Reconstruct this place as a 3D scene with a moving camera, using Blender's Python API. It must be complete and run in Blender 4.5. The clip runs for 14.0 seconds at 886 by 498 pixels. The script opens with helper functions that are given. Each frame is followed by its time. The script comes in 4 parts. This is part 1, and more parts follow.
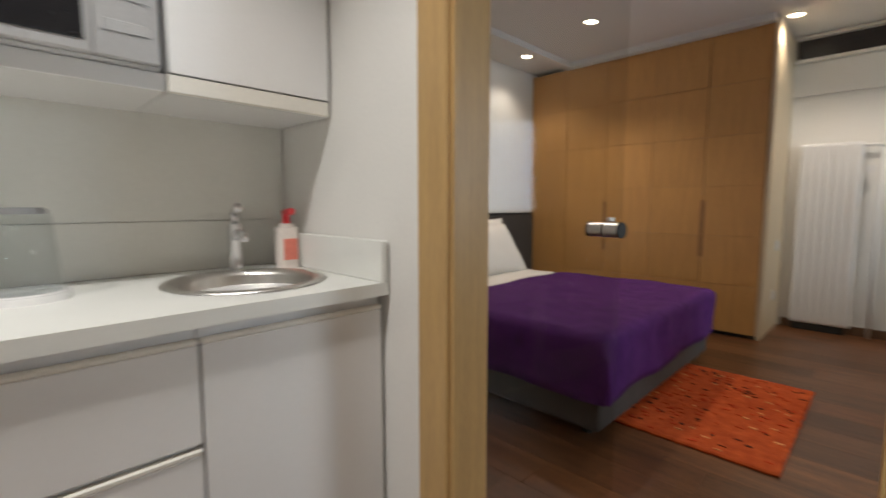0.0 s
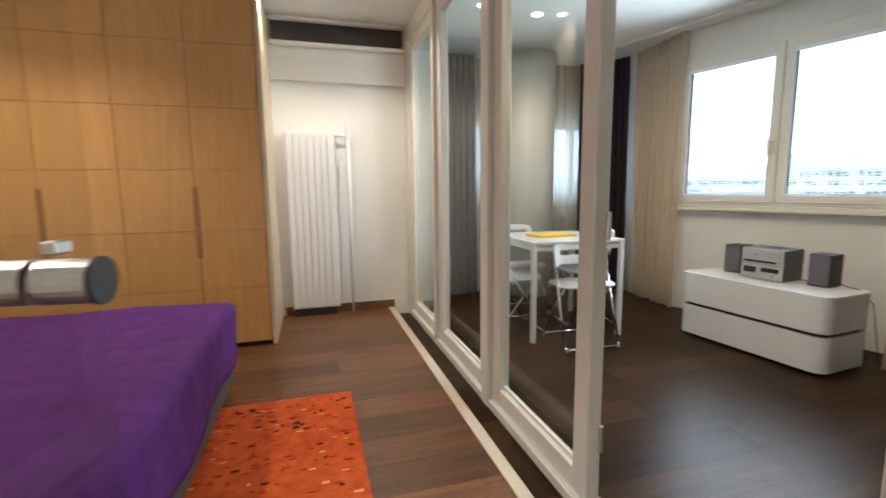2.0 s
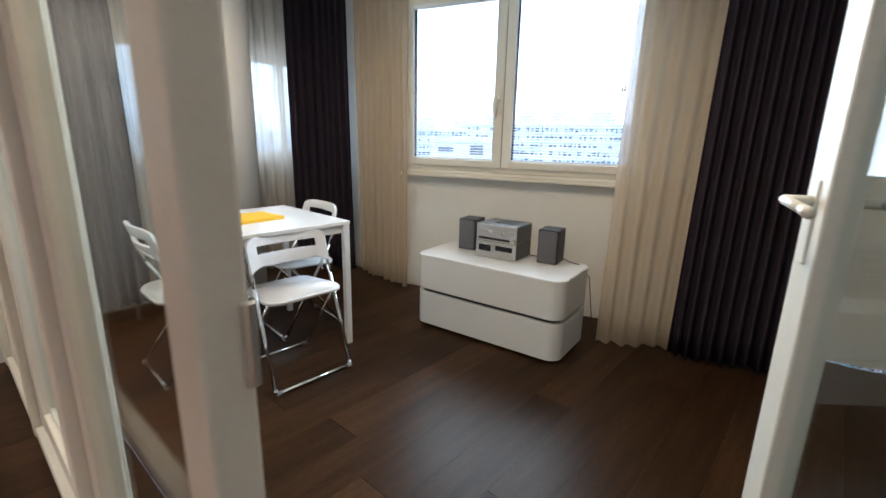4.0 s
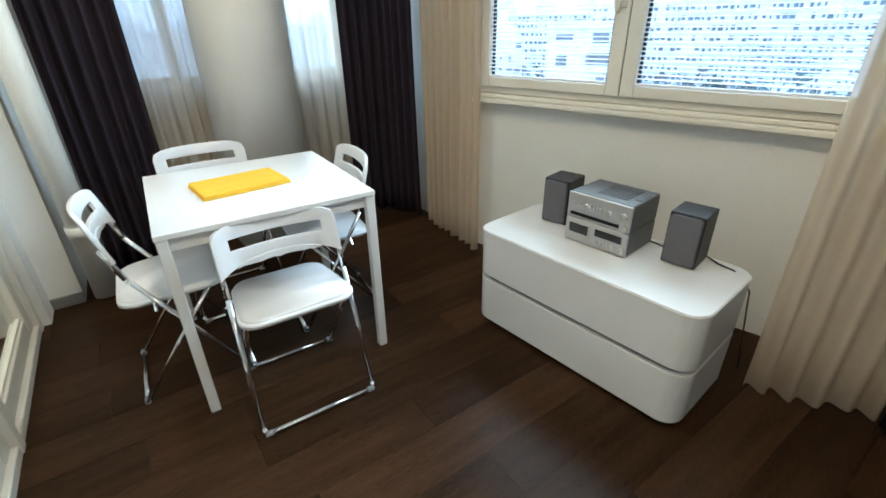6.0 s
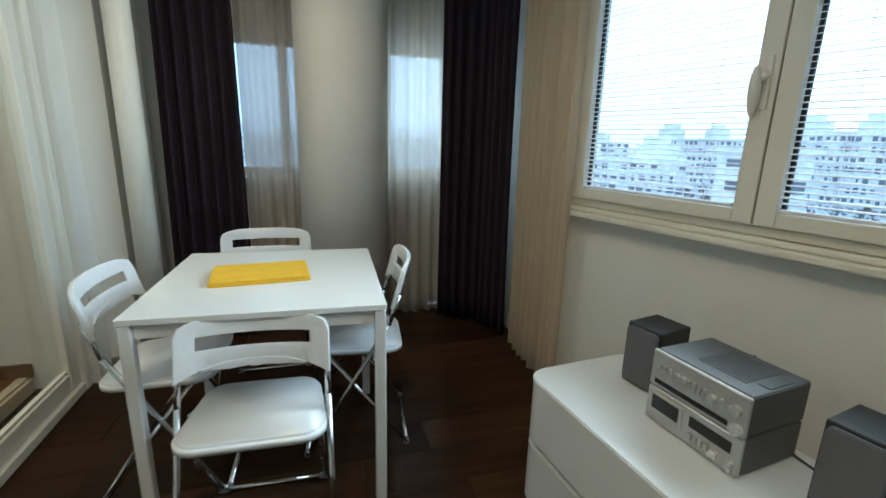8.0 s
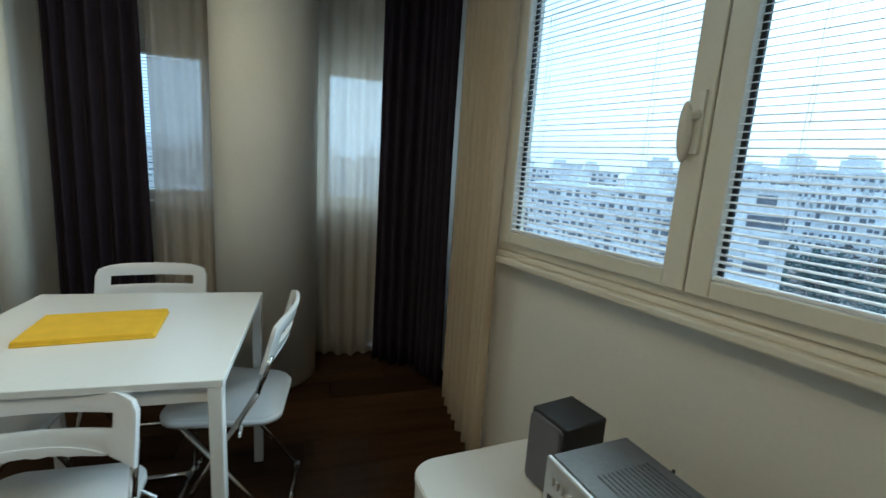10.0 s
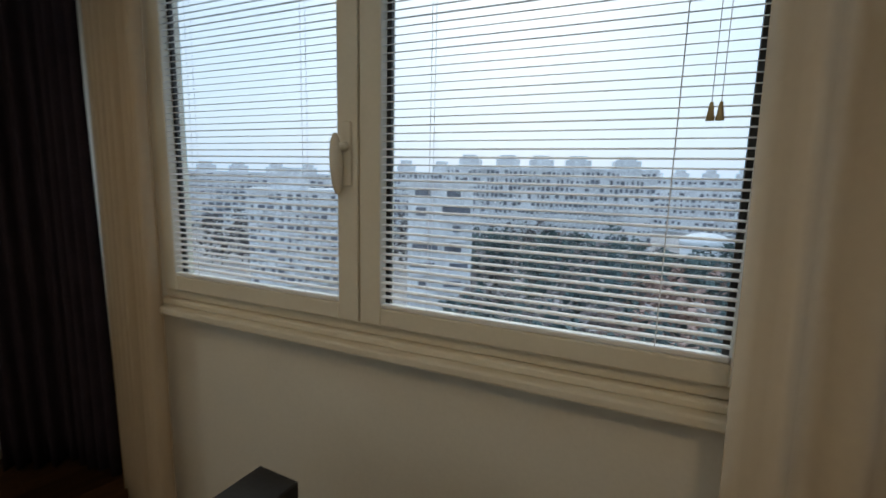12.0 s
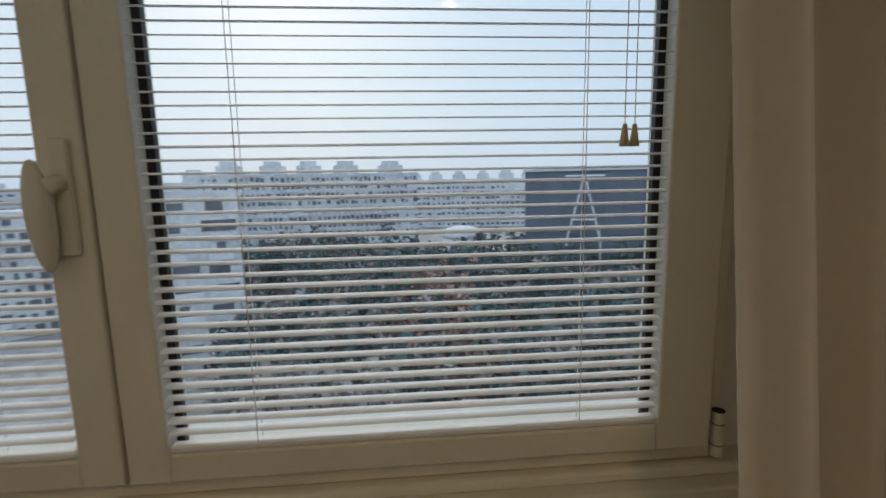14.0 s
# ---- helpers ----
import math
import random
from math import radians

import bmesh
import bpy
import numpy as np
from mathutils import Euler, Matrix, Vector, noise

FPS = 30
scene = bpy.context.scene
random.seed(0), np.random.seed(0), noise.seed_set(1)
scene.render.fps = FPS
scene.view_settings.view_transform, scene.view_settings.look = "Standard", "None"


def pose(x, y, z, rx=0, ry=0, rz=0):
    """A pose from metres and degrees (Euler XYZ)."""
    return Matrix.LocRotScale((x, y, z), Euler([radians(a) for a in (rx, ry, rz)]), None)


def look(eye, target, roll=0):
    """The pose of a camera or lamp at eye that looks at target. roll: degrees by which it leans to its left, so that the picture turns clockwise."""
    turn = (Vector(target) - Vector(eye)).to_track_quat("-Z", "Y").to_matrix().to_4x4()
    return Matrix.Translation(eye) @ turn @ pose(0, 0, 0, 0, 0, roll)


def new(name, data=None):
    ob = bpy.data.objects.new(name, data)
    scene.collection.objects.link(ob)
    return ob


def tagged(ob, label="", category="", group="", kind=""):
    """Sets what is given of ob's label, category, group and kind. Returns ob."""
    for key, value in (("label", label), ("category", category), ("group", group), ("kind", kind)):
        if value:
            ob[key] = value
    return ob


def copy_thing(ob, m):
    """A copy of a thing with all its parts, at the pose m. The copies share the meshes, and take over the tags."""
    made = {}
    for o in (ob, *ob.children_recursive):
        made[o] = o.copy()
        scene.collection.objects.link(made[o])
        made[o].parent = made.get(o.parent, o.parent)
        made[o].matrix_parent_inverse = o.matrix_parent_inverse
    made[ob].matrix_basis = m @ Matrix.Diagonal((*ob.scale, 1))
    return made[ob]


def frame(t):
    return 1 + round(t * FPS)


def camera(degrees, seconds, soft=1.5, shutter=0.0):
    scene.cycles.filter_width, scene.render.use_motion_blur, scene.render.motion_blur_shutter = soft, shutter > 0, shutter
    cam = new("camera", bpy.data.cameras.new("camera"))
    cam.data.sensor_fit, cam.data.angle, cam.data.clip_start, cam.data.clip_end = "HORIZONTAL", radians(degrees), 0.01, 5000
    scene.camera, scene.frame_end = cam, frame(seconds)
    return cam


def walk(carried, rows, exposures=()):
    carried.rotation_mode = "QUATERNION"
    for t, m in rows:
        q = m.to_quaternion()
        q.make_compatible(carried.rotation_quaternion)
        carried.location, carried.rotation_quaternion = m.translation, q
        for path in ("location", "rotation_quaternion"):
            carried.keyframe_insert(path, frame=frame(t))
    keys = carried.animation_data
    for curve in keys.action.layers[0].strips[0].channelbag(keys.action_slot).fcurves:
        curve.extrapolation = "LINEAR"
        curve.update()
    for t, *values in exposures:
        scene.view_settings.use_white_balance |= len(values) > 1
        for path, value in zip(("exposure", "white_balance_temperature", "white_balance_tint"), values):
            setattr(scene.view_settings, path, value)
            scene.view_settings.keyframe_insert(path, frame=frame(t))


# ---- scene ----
cam = camera(89.2, 14.0, shutter=0.4)
PATH = [
    (0, (-0.269, -0.065, 1.11), (-1.674, 1.345, 0.916), 0.0),
    (0.5, (-0.423, 0.075, 1.123), (-1.344, 1.834, 0.88), 0.1),
    (1, (-0.518, 0.329, 1.102), (-1.135, 2.225, 0.945), 2.8),
    (1.5, (-0.64, 0.559, 1.11), (-0.623, 2.55, 0.925), 1.8),
    (2, (-0.663, 0.807, 1.12), (-0.106, 2.71, 0.858), -0.6),
    (2.5, (-0.578, 1.072, 1.109), (0.301, 2.842, 0.799), 1.0),
    (3, (-0.375, 1.251, 1.113), (0.989, 2.691, 0.852), -0.5),
    (3.2, (-0.289, 1.324, 1.126), (1.189, 2.644, 0.857), -1.2),
    (5.3, (0.608, 1.956, 1.315), (1.762, 3.299, 0.386), -0.6),
    (5.5, (0.695, 2.003, 1.317), (1.762, 3.401, 0.366), -1.3),
    (6, (0.849, 2.116, 1.313), (1.87, 3.583, 0.416), -1.0),
    (6.5, (0.959, 2.17, 1.288), (1.959, 3.693, 0.464), -1.0),
    (7, (1.124, 2.171, 1.28), (1.958, 3.865, 0.62), 0.4),
    (7.5, (1.225, 2.215, 1.254), (1.862, 4.037, 0.732), 1.4),
    (7.7, (1.285, 2.252, 1.245), (1.846, 4.105, 0.746), 1.3),
    (10, (1.77, 2.493, 1.298), (2.361, 4.366, 0.924), 3.7),
    (10.5, (1.862, 2.47, 1.322), (2.926, 4.133, 1.001), 3.0),
    (11, (1.916, 2.452, 1.342), (3.189, 3.963, 1.034), 2.0),
    (12, (1.975, 2.524, 1.384), (3.519, 3.757, 1.077), 1.5),
    (12.5, (2.044, 2.64, 1.394), (3.717, 3.702, 1.124), 1.5),
    (13, (2.161, 2.684, 1.415), (3.892, 3.643, 1.125), -0.5),
    (13.3, (2.184, 2.745, 1.437), (4.034, 3.446, 1.142), -1.9),
    (13.6, (2.189, 2.760, 1.430), (4.081, 3.346, 1.157), -1.1),
    (14, (2.205, 2.815, 1.448), (4.152, 3.175, 1.166), -1.1),
]
EXPOSURES = [(0, -0.1, 6300, 10), (0.5, -0.1, 6300, 10), (1.0, 0.4, 6200, 10), (1.5, 0.85, 6100, 8), (2.5, 0.6, 6200, 10), (3.2, 0.5, 6200, 10), (5.3, 1.05, 5650, 3), (6.0, 0.85, 5650, 0), (6.5, 0.55, 5650, -2), (7.0, 0.15, 5700, -3), (7.7, 0.1, 5750, -3), (10.0, -0.3, 5900, -6), (11.5, -0.75, 6800, 2), (12.5, -1.05, 7400, 9), (14.0, -1.2, 7600, 9)]
walk(cam, [(t, look(e, g, r)) for t, e, g, r in PATH], EXPOSURES)


# ---- world, lights ----
world = bpy.data.worlds.new("overcast")
scene.world = world
world.use_nodes = True
wn = world.node_tree
sky = wn.nodes.new("ShaderNodeTexSky")
sky.sky_type, sky.sun_disc, sky.sun_elevation, sky.sun_rotation = "NISHITA", False, radians(35), radians(60)
sky.dust_density, sky.air_density = 4.0, 1.6
wmix = wn.nodes.new("ShaderNodeMixRGB")
wmix.inputs[0].default_value, wmix.inputs[2].default_value = 0.75, (11.3, 14.8, 20.8, 1)
wn.links.new(sky.outputs[0], wmix.inputs[1])
wn.links.new(wmix.outputs[0], wn.nodes["Background"].inputs[0])
wn.nodes["Background"].inputs[1].default_value = 0.15

sun = new("sun", bpy.data.lights.new("sun", "SUN"))
sun.data.energy, sun.data.angle, sun.data.color = 1.1, radians(25), (1, 0.97, 0.93)
sun.matrix_world = look((0, 0, 30), (-14, -8, 0))


def area(name, eye, target, sx, sy, power, col):
    ob = new(name, bpy.data.lights.new(name, "AREA"))
    ob.data.shape, ob.data.size, ob.data.size_y, ob.data.energy, ob.data.color = "RECTANGLE", sx, sy, power, col
    ob.matrix_world = look(eye, target)
    return ob


def spot(x, y, z, power, col=(1, 0.87, 0.72), size=120):
    ob = new("downlight_lamp", bpy.data.lights.new("downlight_lamp", "SPOT"))
    ob.data.energy, ob.data.color, ob.data.spot_size, ob.data.spot_blend, ob.data.shadow_soft_size = power, col, radians(size), 0.7, 0.035
    ob.location = (x, y, z)
    return ob


# the long window wall stands askew: U runs along it, N points outdoors
SK = radians(15)
W0, U, N = Vector((2.778, 3.352, 0)), Vector((math.sin(SK), -math.cos(SK), 0)), Vector((math.cos(SK), math.sin(SK), 0))


def wall_pt(u, n, z=0):
    p = W0 + U * u + N * n
    return (p.x, p.y, z)


BF = 0.07     # bedroom floor level
CEIL = 2.47
daylight = area("window_daylight", wall_pt(-0.08, -0.075, 1.6), wall_pt(-0.08, -1, 1.6), 1.25, 1.1, 27, (0.78, 0.92, 1.0))
daylight.data.spread = radians(125)     # the slats keep the light from spreading along the wall
area("end_window_daylight", (2.15, 5.62, 1.45), (2.1, 4, 1.2), 0.5, 0.8, 2.5, (0.78, 0.90, 1.0))
LAMPS = [(-0.85, 4.10), (-0.18, 4.10), (-1.95, 3.18), (-2.74, 3.50), (-2.74, 2.30), (-1.95, 1.9)]
for lx, ly in LAMPS:
    spot(lx, ly, CEIL - 0.03, 14 if lx < -2.5 else 22 if ly > 4 else 28)
# the second is an unseen lamp, added to warm the window wall
ROOM_LAMPS = [(1.10, 4.15), (1.15, 2.25)]
for (lx, ly), power in zip(ROOM_LAMPS, (15, 36)):
    spot(lx, ly, CEIL - 0.03, power, (1, 0.74, 0.45), 165)
for lx, ly in ((-0.9, -0.1), (-1.0, -1.0)):
    spot(lx, ly, CEIL - 0.03, 60, (1, 0.96, 0.90))

# ---- materials ----
MATS = {}


def mat(name, col, rough=0.5, metal=0.0, var=0.12, scale=8.0, fine=90.0, bump=0.15, stretch=(1, 1, 1), vary=0.0, spec=0.5, trans=0.0, coat=0.0, col2=None):
    if name in MATS:
        return MATS[name]
    m = bpy.data.materials.new(name)
    m.use_nodes = True
    nt = m.node_tree
    L, b = nt.links, nt.nodes["Principled BSDF"]
    b.inputs["Roughness"].default_value, b.inputs["Metallic"].default_value = rough, metal
    b.inputs["Specular IOR Level"].default_value, b.inputs["Coat Weight"].default_value = spec, coat
    b.inputs["Transmission Weight"].default_value = trans
    tc, mp = nt.nodes.new("ShaderNodeTexCoord"), nt.nodes.new("ShaderNodeMapping")
    mp.inputs["Scale"].default_value = stretch
    L.new(tc.outputs["Object"], mp.inputs[0])
    n1, n2 = nt.nodes.new("ShaderNodeTexNoise"), nt.nodes.new("ShaderNodeTexNoise")
    n1.inputs["Scale"].default_value, n1.inputs["Detail"].default_value = scale, 4
    n2.inputs["Scale"].default_value, n2.inputs["Detail"].default_value = fine, 3
    L.new(mp.outputs[0], n1.inputs[0]), L.new(mp.outputs[0], n2.inputs[0])
    add = nt.nodes.new("ShaderNodeMath")
    add.operation = "ADD"
    L.new(n1.outputs["Fac"], add.inputs[0]), L.new(n2.outputs["Fac"], add.inputs[1])
    ramp = nt.nodes.new("ShaderNodeMapRange")
    ramp.inputs["From Min"].default_value, ramp.inputs["From Max"].default_value = 0.65, 1.35
    L.new(add.outputs[0], ramp.inputs["Value"])
    mix = nt.nodes.new("ShaderNodeMixRGB")
    lo = col2 if col2 else [c * (1 - var) for c in col]
    hi = col if col2 else [min(1, c * (1 + var)) for c in col]
    mix.inputs[1].default_value, mix.inputs[2].default_value = (*lo, 1), (*hi, 1)
    L.new(ramp.outputs[0], mix.inputs[0])
    out = mix.outputs[0]
    if vary:
        oi, hsv, mr = nt.nodes.new("ShaderNodeObjectInfo"), nt.nodes.new("ShaderNodeHueSaturation"), nt.nodes.new("ShaderNodeMapRange")
        mr.inputs["To Min"].default_value, mr.inputs["To Max"].default_value = 1 - vary, 1 + vary
        L.new(oi.outputs["Random"], mr.inputs["Value"]), L.new(mr.outputs[0], hsv.inputs["Value"]), L.new(out, hsv.inputs["Color"])
        out = hsv.outputs[0]
    L.new(out, b.inputs["Base Color"])
    if bump:
        bp = nt.nodes.new("ShaderNodeBump")
        bp.inputs["Strength"].default_value, bp.inputs["Distance"].default_value = bump, 0.004
        L.new(add.outputs[0], bp.inputs["Height"]), L.new(bp.outputs[0], b.inputs["Normal"])
    MATS[name] = m
    return m


def glow(name, col, strength):
    m = bpy.data.materials.new(name)
    m.use_nodes = True
    b = m.node_tree.nodes["Principled BSDF"]
    b.inputs["Emission Color"].default_value, b.inputs["Emission Strength"].default_value = (*col, 1), strength
    return m


def clear_glass(name, tint, gloss=0.03, least=0.035, most=0.5):
    """Thin pane: clear, with a gloss that grows towards grazing angles."""
    m = bpy.data.materials.new(name)
    m.use_nodes = True
    nt = m.node_tree
    nt.nodes.remove(nt.nodes["Principled BSDF"])
    t, g, x, f, p, r = (nt.nodes.new(k) for k in ("ShaderNodeBsdfTransparent", "ShaderNodeBsdfGlossy", "ShaderNodeMixShader", "ShaderNodeLayerWeight", "ShaderNodeMath", "ShaderNodeMapRange"))
    t.inputs[0].default_value, g.inputs["Roughness"].default_value = (*tint, 1), gloss
    p.operation, p.inputs[1].default_value = "POWER", 4.0
    f.inputs["Blend"].default_value = 0.5
    r.inputs["To Min"].default_value, r.inputs["To Max"].default_value = least, most
    nt.links.new(f.outputs["Facing"], p.inputs[0]), nt.links.new(p.outputs[0], r.inputs["Value"])
    nt.links.new(r.outputs[0], x.inputs[0]), nt.links.new(t.outputs[0], x.inputs[1]), nt.links.new(g.outputs[0], x.inputs[2])
    nt.links.new(x.outputs[0], nt.nodes["Material Output"].inputs[0])
    return m


def sheer_cloth(name, col, see=0.45):
    """Thin woven voile: partly see-through, partly glowing with light from behind."""
    m = bpy.data.materials.new(name)
    m.use_nodes = True
    nt = m.node_tree
    nt.nodes.remove(nt.nodes["Principled BSDF"])
    t, d, tr, a, b = (nt.nodes.new(k) for k in ("ShaderNodeBsdfTransparent", "ShaderNodeBsdfDiffuse", "ShaderNodeBsdfTranslucent", "ShaderNodeMixShader", "ShaderNodeMixShader"))
    tc, w = nt.nodes.new("ShaderNodeTexCoord"), nt.nodes.new("ShaderNodeTexNoise")
    w.inputs["Scale"].default_value = 60
    mr = nt.nodes.new("ShaderNodeMapRange")
    mr.inputs["To Min"].default_value, mr.inputs["To Max"].default_value = see + 0.02, see - 0.02
    nt.links.new(tc.outputs["Object"], w.inputs[0]), nt.links.new(w.outputs["Fac"], mr.inputs["Value"])
    d.inputs[0].default_value, tr.inputs[0].default_value = (*col, 1), (*col, 1)
    a.inputs[0].default_value = 0.5
    nt.links.new(d.outputs[0], a.inputs[1]), nt.links.new(tr.outputs[0], a.inputs[2])
    nt.links.new(mr.outputs[0], b.inputs[0]), nt.links.new(a.outputs[0], b.inputs[1]), nt.links.new(t.outputs[0], b.inputs[2])
    nt.links.new(b.outputs[0], nt.nodes["Material Output"].inputs[0])
    return m


WHITE_WALL = mat("white_wall_paint", (0.80, 0.78, 0.74), 0.8, var=0.03, scale=3, bump=0.08)
CEIL_PAINT = mat("ceiling_paint", (0.80, 0.79, 0.77), 0.85, var=0.02, scale=2, bump=0.05)
GLOSS_WHITE = mat("white_lacquer", (0.80, 0.79, 0.78), 0.22, var=0.015, scale=5, bump=0.02)
SATIN_WHITE = mat("white_satin_frame", (0.78, 0.75, 0.68), 0.4, var=0.04, scale=6, bump=0.05)
PVC = mat("white_window_plastic", (0.79, 0.74, 0.64), 0.35, var=0.03, scale=5, bump=0.03)
CHAIR_WHITE = mat("white_chair_plastic", (0.80, 0.80, 0.82), 0.25, var=0.02, scale=5, bump=0.02)
OAK = mat("honey_veneer", (0.60, 0.32, 0.105), 0.36, var=0.13, scale=5, fine=60, bump=0.04, stretch=(6, 6, 0.6), vary=0.05)
JAMB = mat("door_casing_wood", (0.50, 0.32, 0.13), 0.4, var=0.16, scale=5, fine=60, bump=0.05, stretch=(8, 8, 0.5))
FLOOR_WARM = mat("walnut_laminate", (0.122, 0.049, 0.018), 0.34, var=0.6, scale=3, fine=45, bump=0.06, stretch=(0.8, 9, 1), vary=0.32)
FLOOR_DARK = mat("wenge_laminate", (0.040, 0.0195, 0.0095), 0.32, spec=0.08, var=0.55, scale=3, fine=45, bump=0.05, stretch=(0.7, 7, 1), vary=0.38)
STRIP = mat("threshold_strip", (0.55, 0.46, 0.36), 0.4, var=0.1)
DARK = mat("dark_gap", (0.02, 0.02, 0.02), 0.6)
CHROME = mat("chrome", (0.75, 0.75, 0.76), 0.12, 1.0, var=0.03, bump=0)
STEEL = mat("brushed_steel", (0.62, 0.60, 0.57), 0.3, 1.0, var=0.1, stretch=(1, 8, 1))
PURPLE = mat("purple_blanket", (0.080, 0.018, 0.130), 0.9, var=0.3, scale=14, fine=260, bump=0.5, spec=0.2)
SHEET = mat("white_linen", (0.82, 0.80, 0.77), 0.85, var=0.04, scale=9, fine=200, bump=0.25)
BEDBASE = mat("grey_brown_upholstery", (0.062, 0.054, 0.050), 0.8, var=0.2, scale=20, fine=250, bump=0.4)
DARKCLOTH = mat("dark_plum_curtain", (0.030, 0.022, 0.032), 0.85, var=0.25, scale=10, fine=220, bump=0.3, spec=0.2)
VOILE = sheer_cloth("cream_voile", (0.80, 0.69, 0.55), 0.48)
VOILE_GREY = sheer_cloth("pale_voile", (0.80, 0.74, 0.66), 0.52)
YELLOW = mat("yellow_cloth", (0.80, 0.48, 0.03), 0.85, var=0.1, scale=20, fine=300, bump=0.3)
SILVER = mat("stereo_silver", (0.48, 0.48, 0.48), 0.36, 0.4, var=0.05)
SPK = mat("black_speaker_box", (0.018, 0.018, 0.022), 0.45, var=0.2)
GRILLE = mat("grey_speaker_cloth", (0.13, 0.125, 0.14), 0.8, var=0.15, fine=400, bump=0.4)
BLACKPL = mat("black_display", (0.012, 0.012, 0.014), 0.2)
PANE = clear_glass("window_glass", (0.93, 0.97, 0.98))
PARTGLASS = clear_glass("partition_glass", (0.93, 0.96, 0.95), 0.01, 0.04, 0.34)
DOORGLASS = clear_glass("glass_door_pane", (0.94, 0.94, 0.93), 0.03, 0.010, 0.05)
SLAT = mat("white_blind_slat", (0.90, 0.91, 0.92), 0.4, var=0.03)
LAMPGLOW = glow("downlight_glow", (1, 0.85, 0.62), 14)

# ---- mesh helpers ----


def box(bm, x0, y0, z0, x1, y1, z1, bev=0.0, seg=1, m=None):
    before = set(bm.verts)
    g = bmesh.ops.create_cube(bm, size=1)["verts"]
    for v in g:
        v.co = Vector(((x0 + x1) / 2 + v.co.x * (x1 - x0), (y0 + y1) / 2 + v.co.y * (y1 - y0), (z0 + z1) / 2 + v.co.z * (z1 - z0)))
    if bev:
        es = list({e for v in g for e in v.link_edges})
        bmesh.ops.bevel(bm, geom=es, offset=bev, segments=seg, affect="EDGES", profile=0.5)
    if m is not None:
        bmesh.ops.transform(bm, matrix=m, verts=[v for v in bm.verts if v not in before])
    return bm


def boxes(*specs, bev=0.0, seg=1):
    bm = bmesh.new()
    for s in specs:
        box(bm, *s, bev=bev, seg=seg)
    return bm


def rod(bm, a, b, r, n=10):
    a, b = Vector(a), Vector(b)
    d = b - a
    m = Matrix.Translation((a + b) / 2) @ d.to_track_quat("Z", "Y").to_matrix().to_4x4()
    bmesh.ops.create_cone(bm, cap_ends=True, segments=n, radius1=r, radius2=r, depth=d.length, matrix=m)
    return bm


def rods(pairs, r, n=10):
    bm = bmesh.new()
    for a, b in pairs:
        rod(bm, a, b, r, n)
    return bm


def pipe(pts, r, n=8):
    """A bent tube along points."""
    bm = bmesh.new()
    for a, b in zip(pts, pts[1:]):
        rod(bm, a, b, r, n)
    for p in pts[1:-1]:
        bmesh.ops.create_uvsphere(bm, u_segments=n, v_segments=6, radius=r, matrix=Matrix.Translation(p))
    return bm


def slab(pts, z0, z1, bev=0.0, seg=2):
    """An upright prism over a plan outline."""
    bm = bmesh.new()
    f = bm.faces.new([bm.verts.new((x, y, z0)) for x, y in pts])
    ex = bmesh.ops.extrude_face_region(bm, geom=[f])["geom"]
    bmesh.ops.translate(bm, vec=(0, 0, z1 - z0), verts=[g for g in ex if isinstance(g, bmesh.types.BMVert)])
    bmesh.ops.recalc_face_normals(bm, faces=bm.faces)
    if bev:
        es = [e for e in bm.edges if abs(e.verts[0].co.z - z1) < 1e-5 and abs(e.verts[1].co.z - z1) < 1e-5]
        bmesh.ops.bevel(bm, geom=es, offset=bev, segments=seg, affect="EDGES")
    return bm


def rounded(w, d, r, n=6, cx=0, cy=0):
    """Plan outline of a rounded rectangle."""
    pts = []
    for sx, sy, a0 in ((1, 1, 0), (-1, 1, 90), (-1, -1, 180), (1, -1, 270)):
        for i in range(n + 1):
            a = radians(a0 + 90 * i / n)
            pts.append((cx + sx * (w / 2 - r) + r * math.cos(a), cy + sy * (d / 2 - r) + r * math.sin(a)))
    return pts


def part(name, bm, material, parent=None, label="", smooth=False):
    me = bpy.data.meshes.new(name)
    bm.to_mesh(me)
    bm.free()
    me.materials.append(material)
    if smooth:
        for p in me.polygons:
            p.use_smooth = True
    ob = new(name, me)
    if parent:
        ob.parent = parent
    if label:
        ob["label"] = label
    return ob


def thing(name, m, label, category, group="", kind=""):
    ob = new(name)
    ob.empty_display_size = 0.1
    ob.matrix_world = m
    return tagged(ob, label, category, group, kind)


def structure(name, bm, material, label="", smooth=False):
    return tagged(part(name, bm, material, None, label, smooth), kind="structure")


def share(src, parent, m):
    ob = new(src.name.split(".")[0], src.data)
    ob.parent = parent
    ob.matrix_local = m
    return ob


# ---- large structure ----
WALLM = pose(W0.x, W0.y, 0, 0, 0, -75)     # local x runs along the window wall (U), local y outdoors (N)
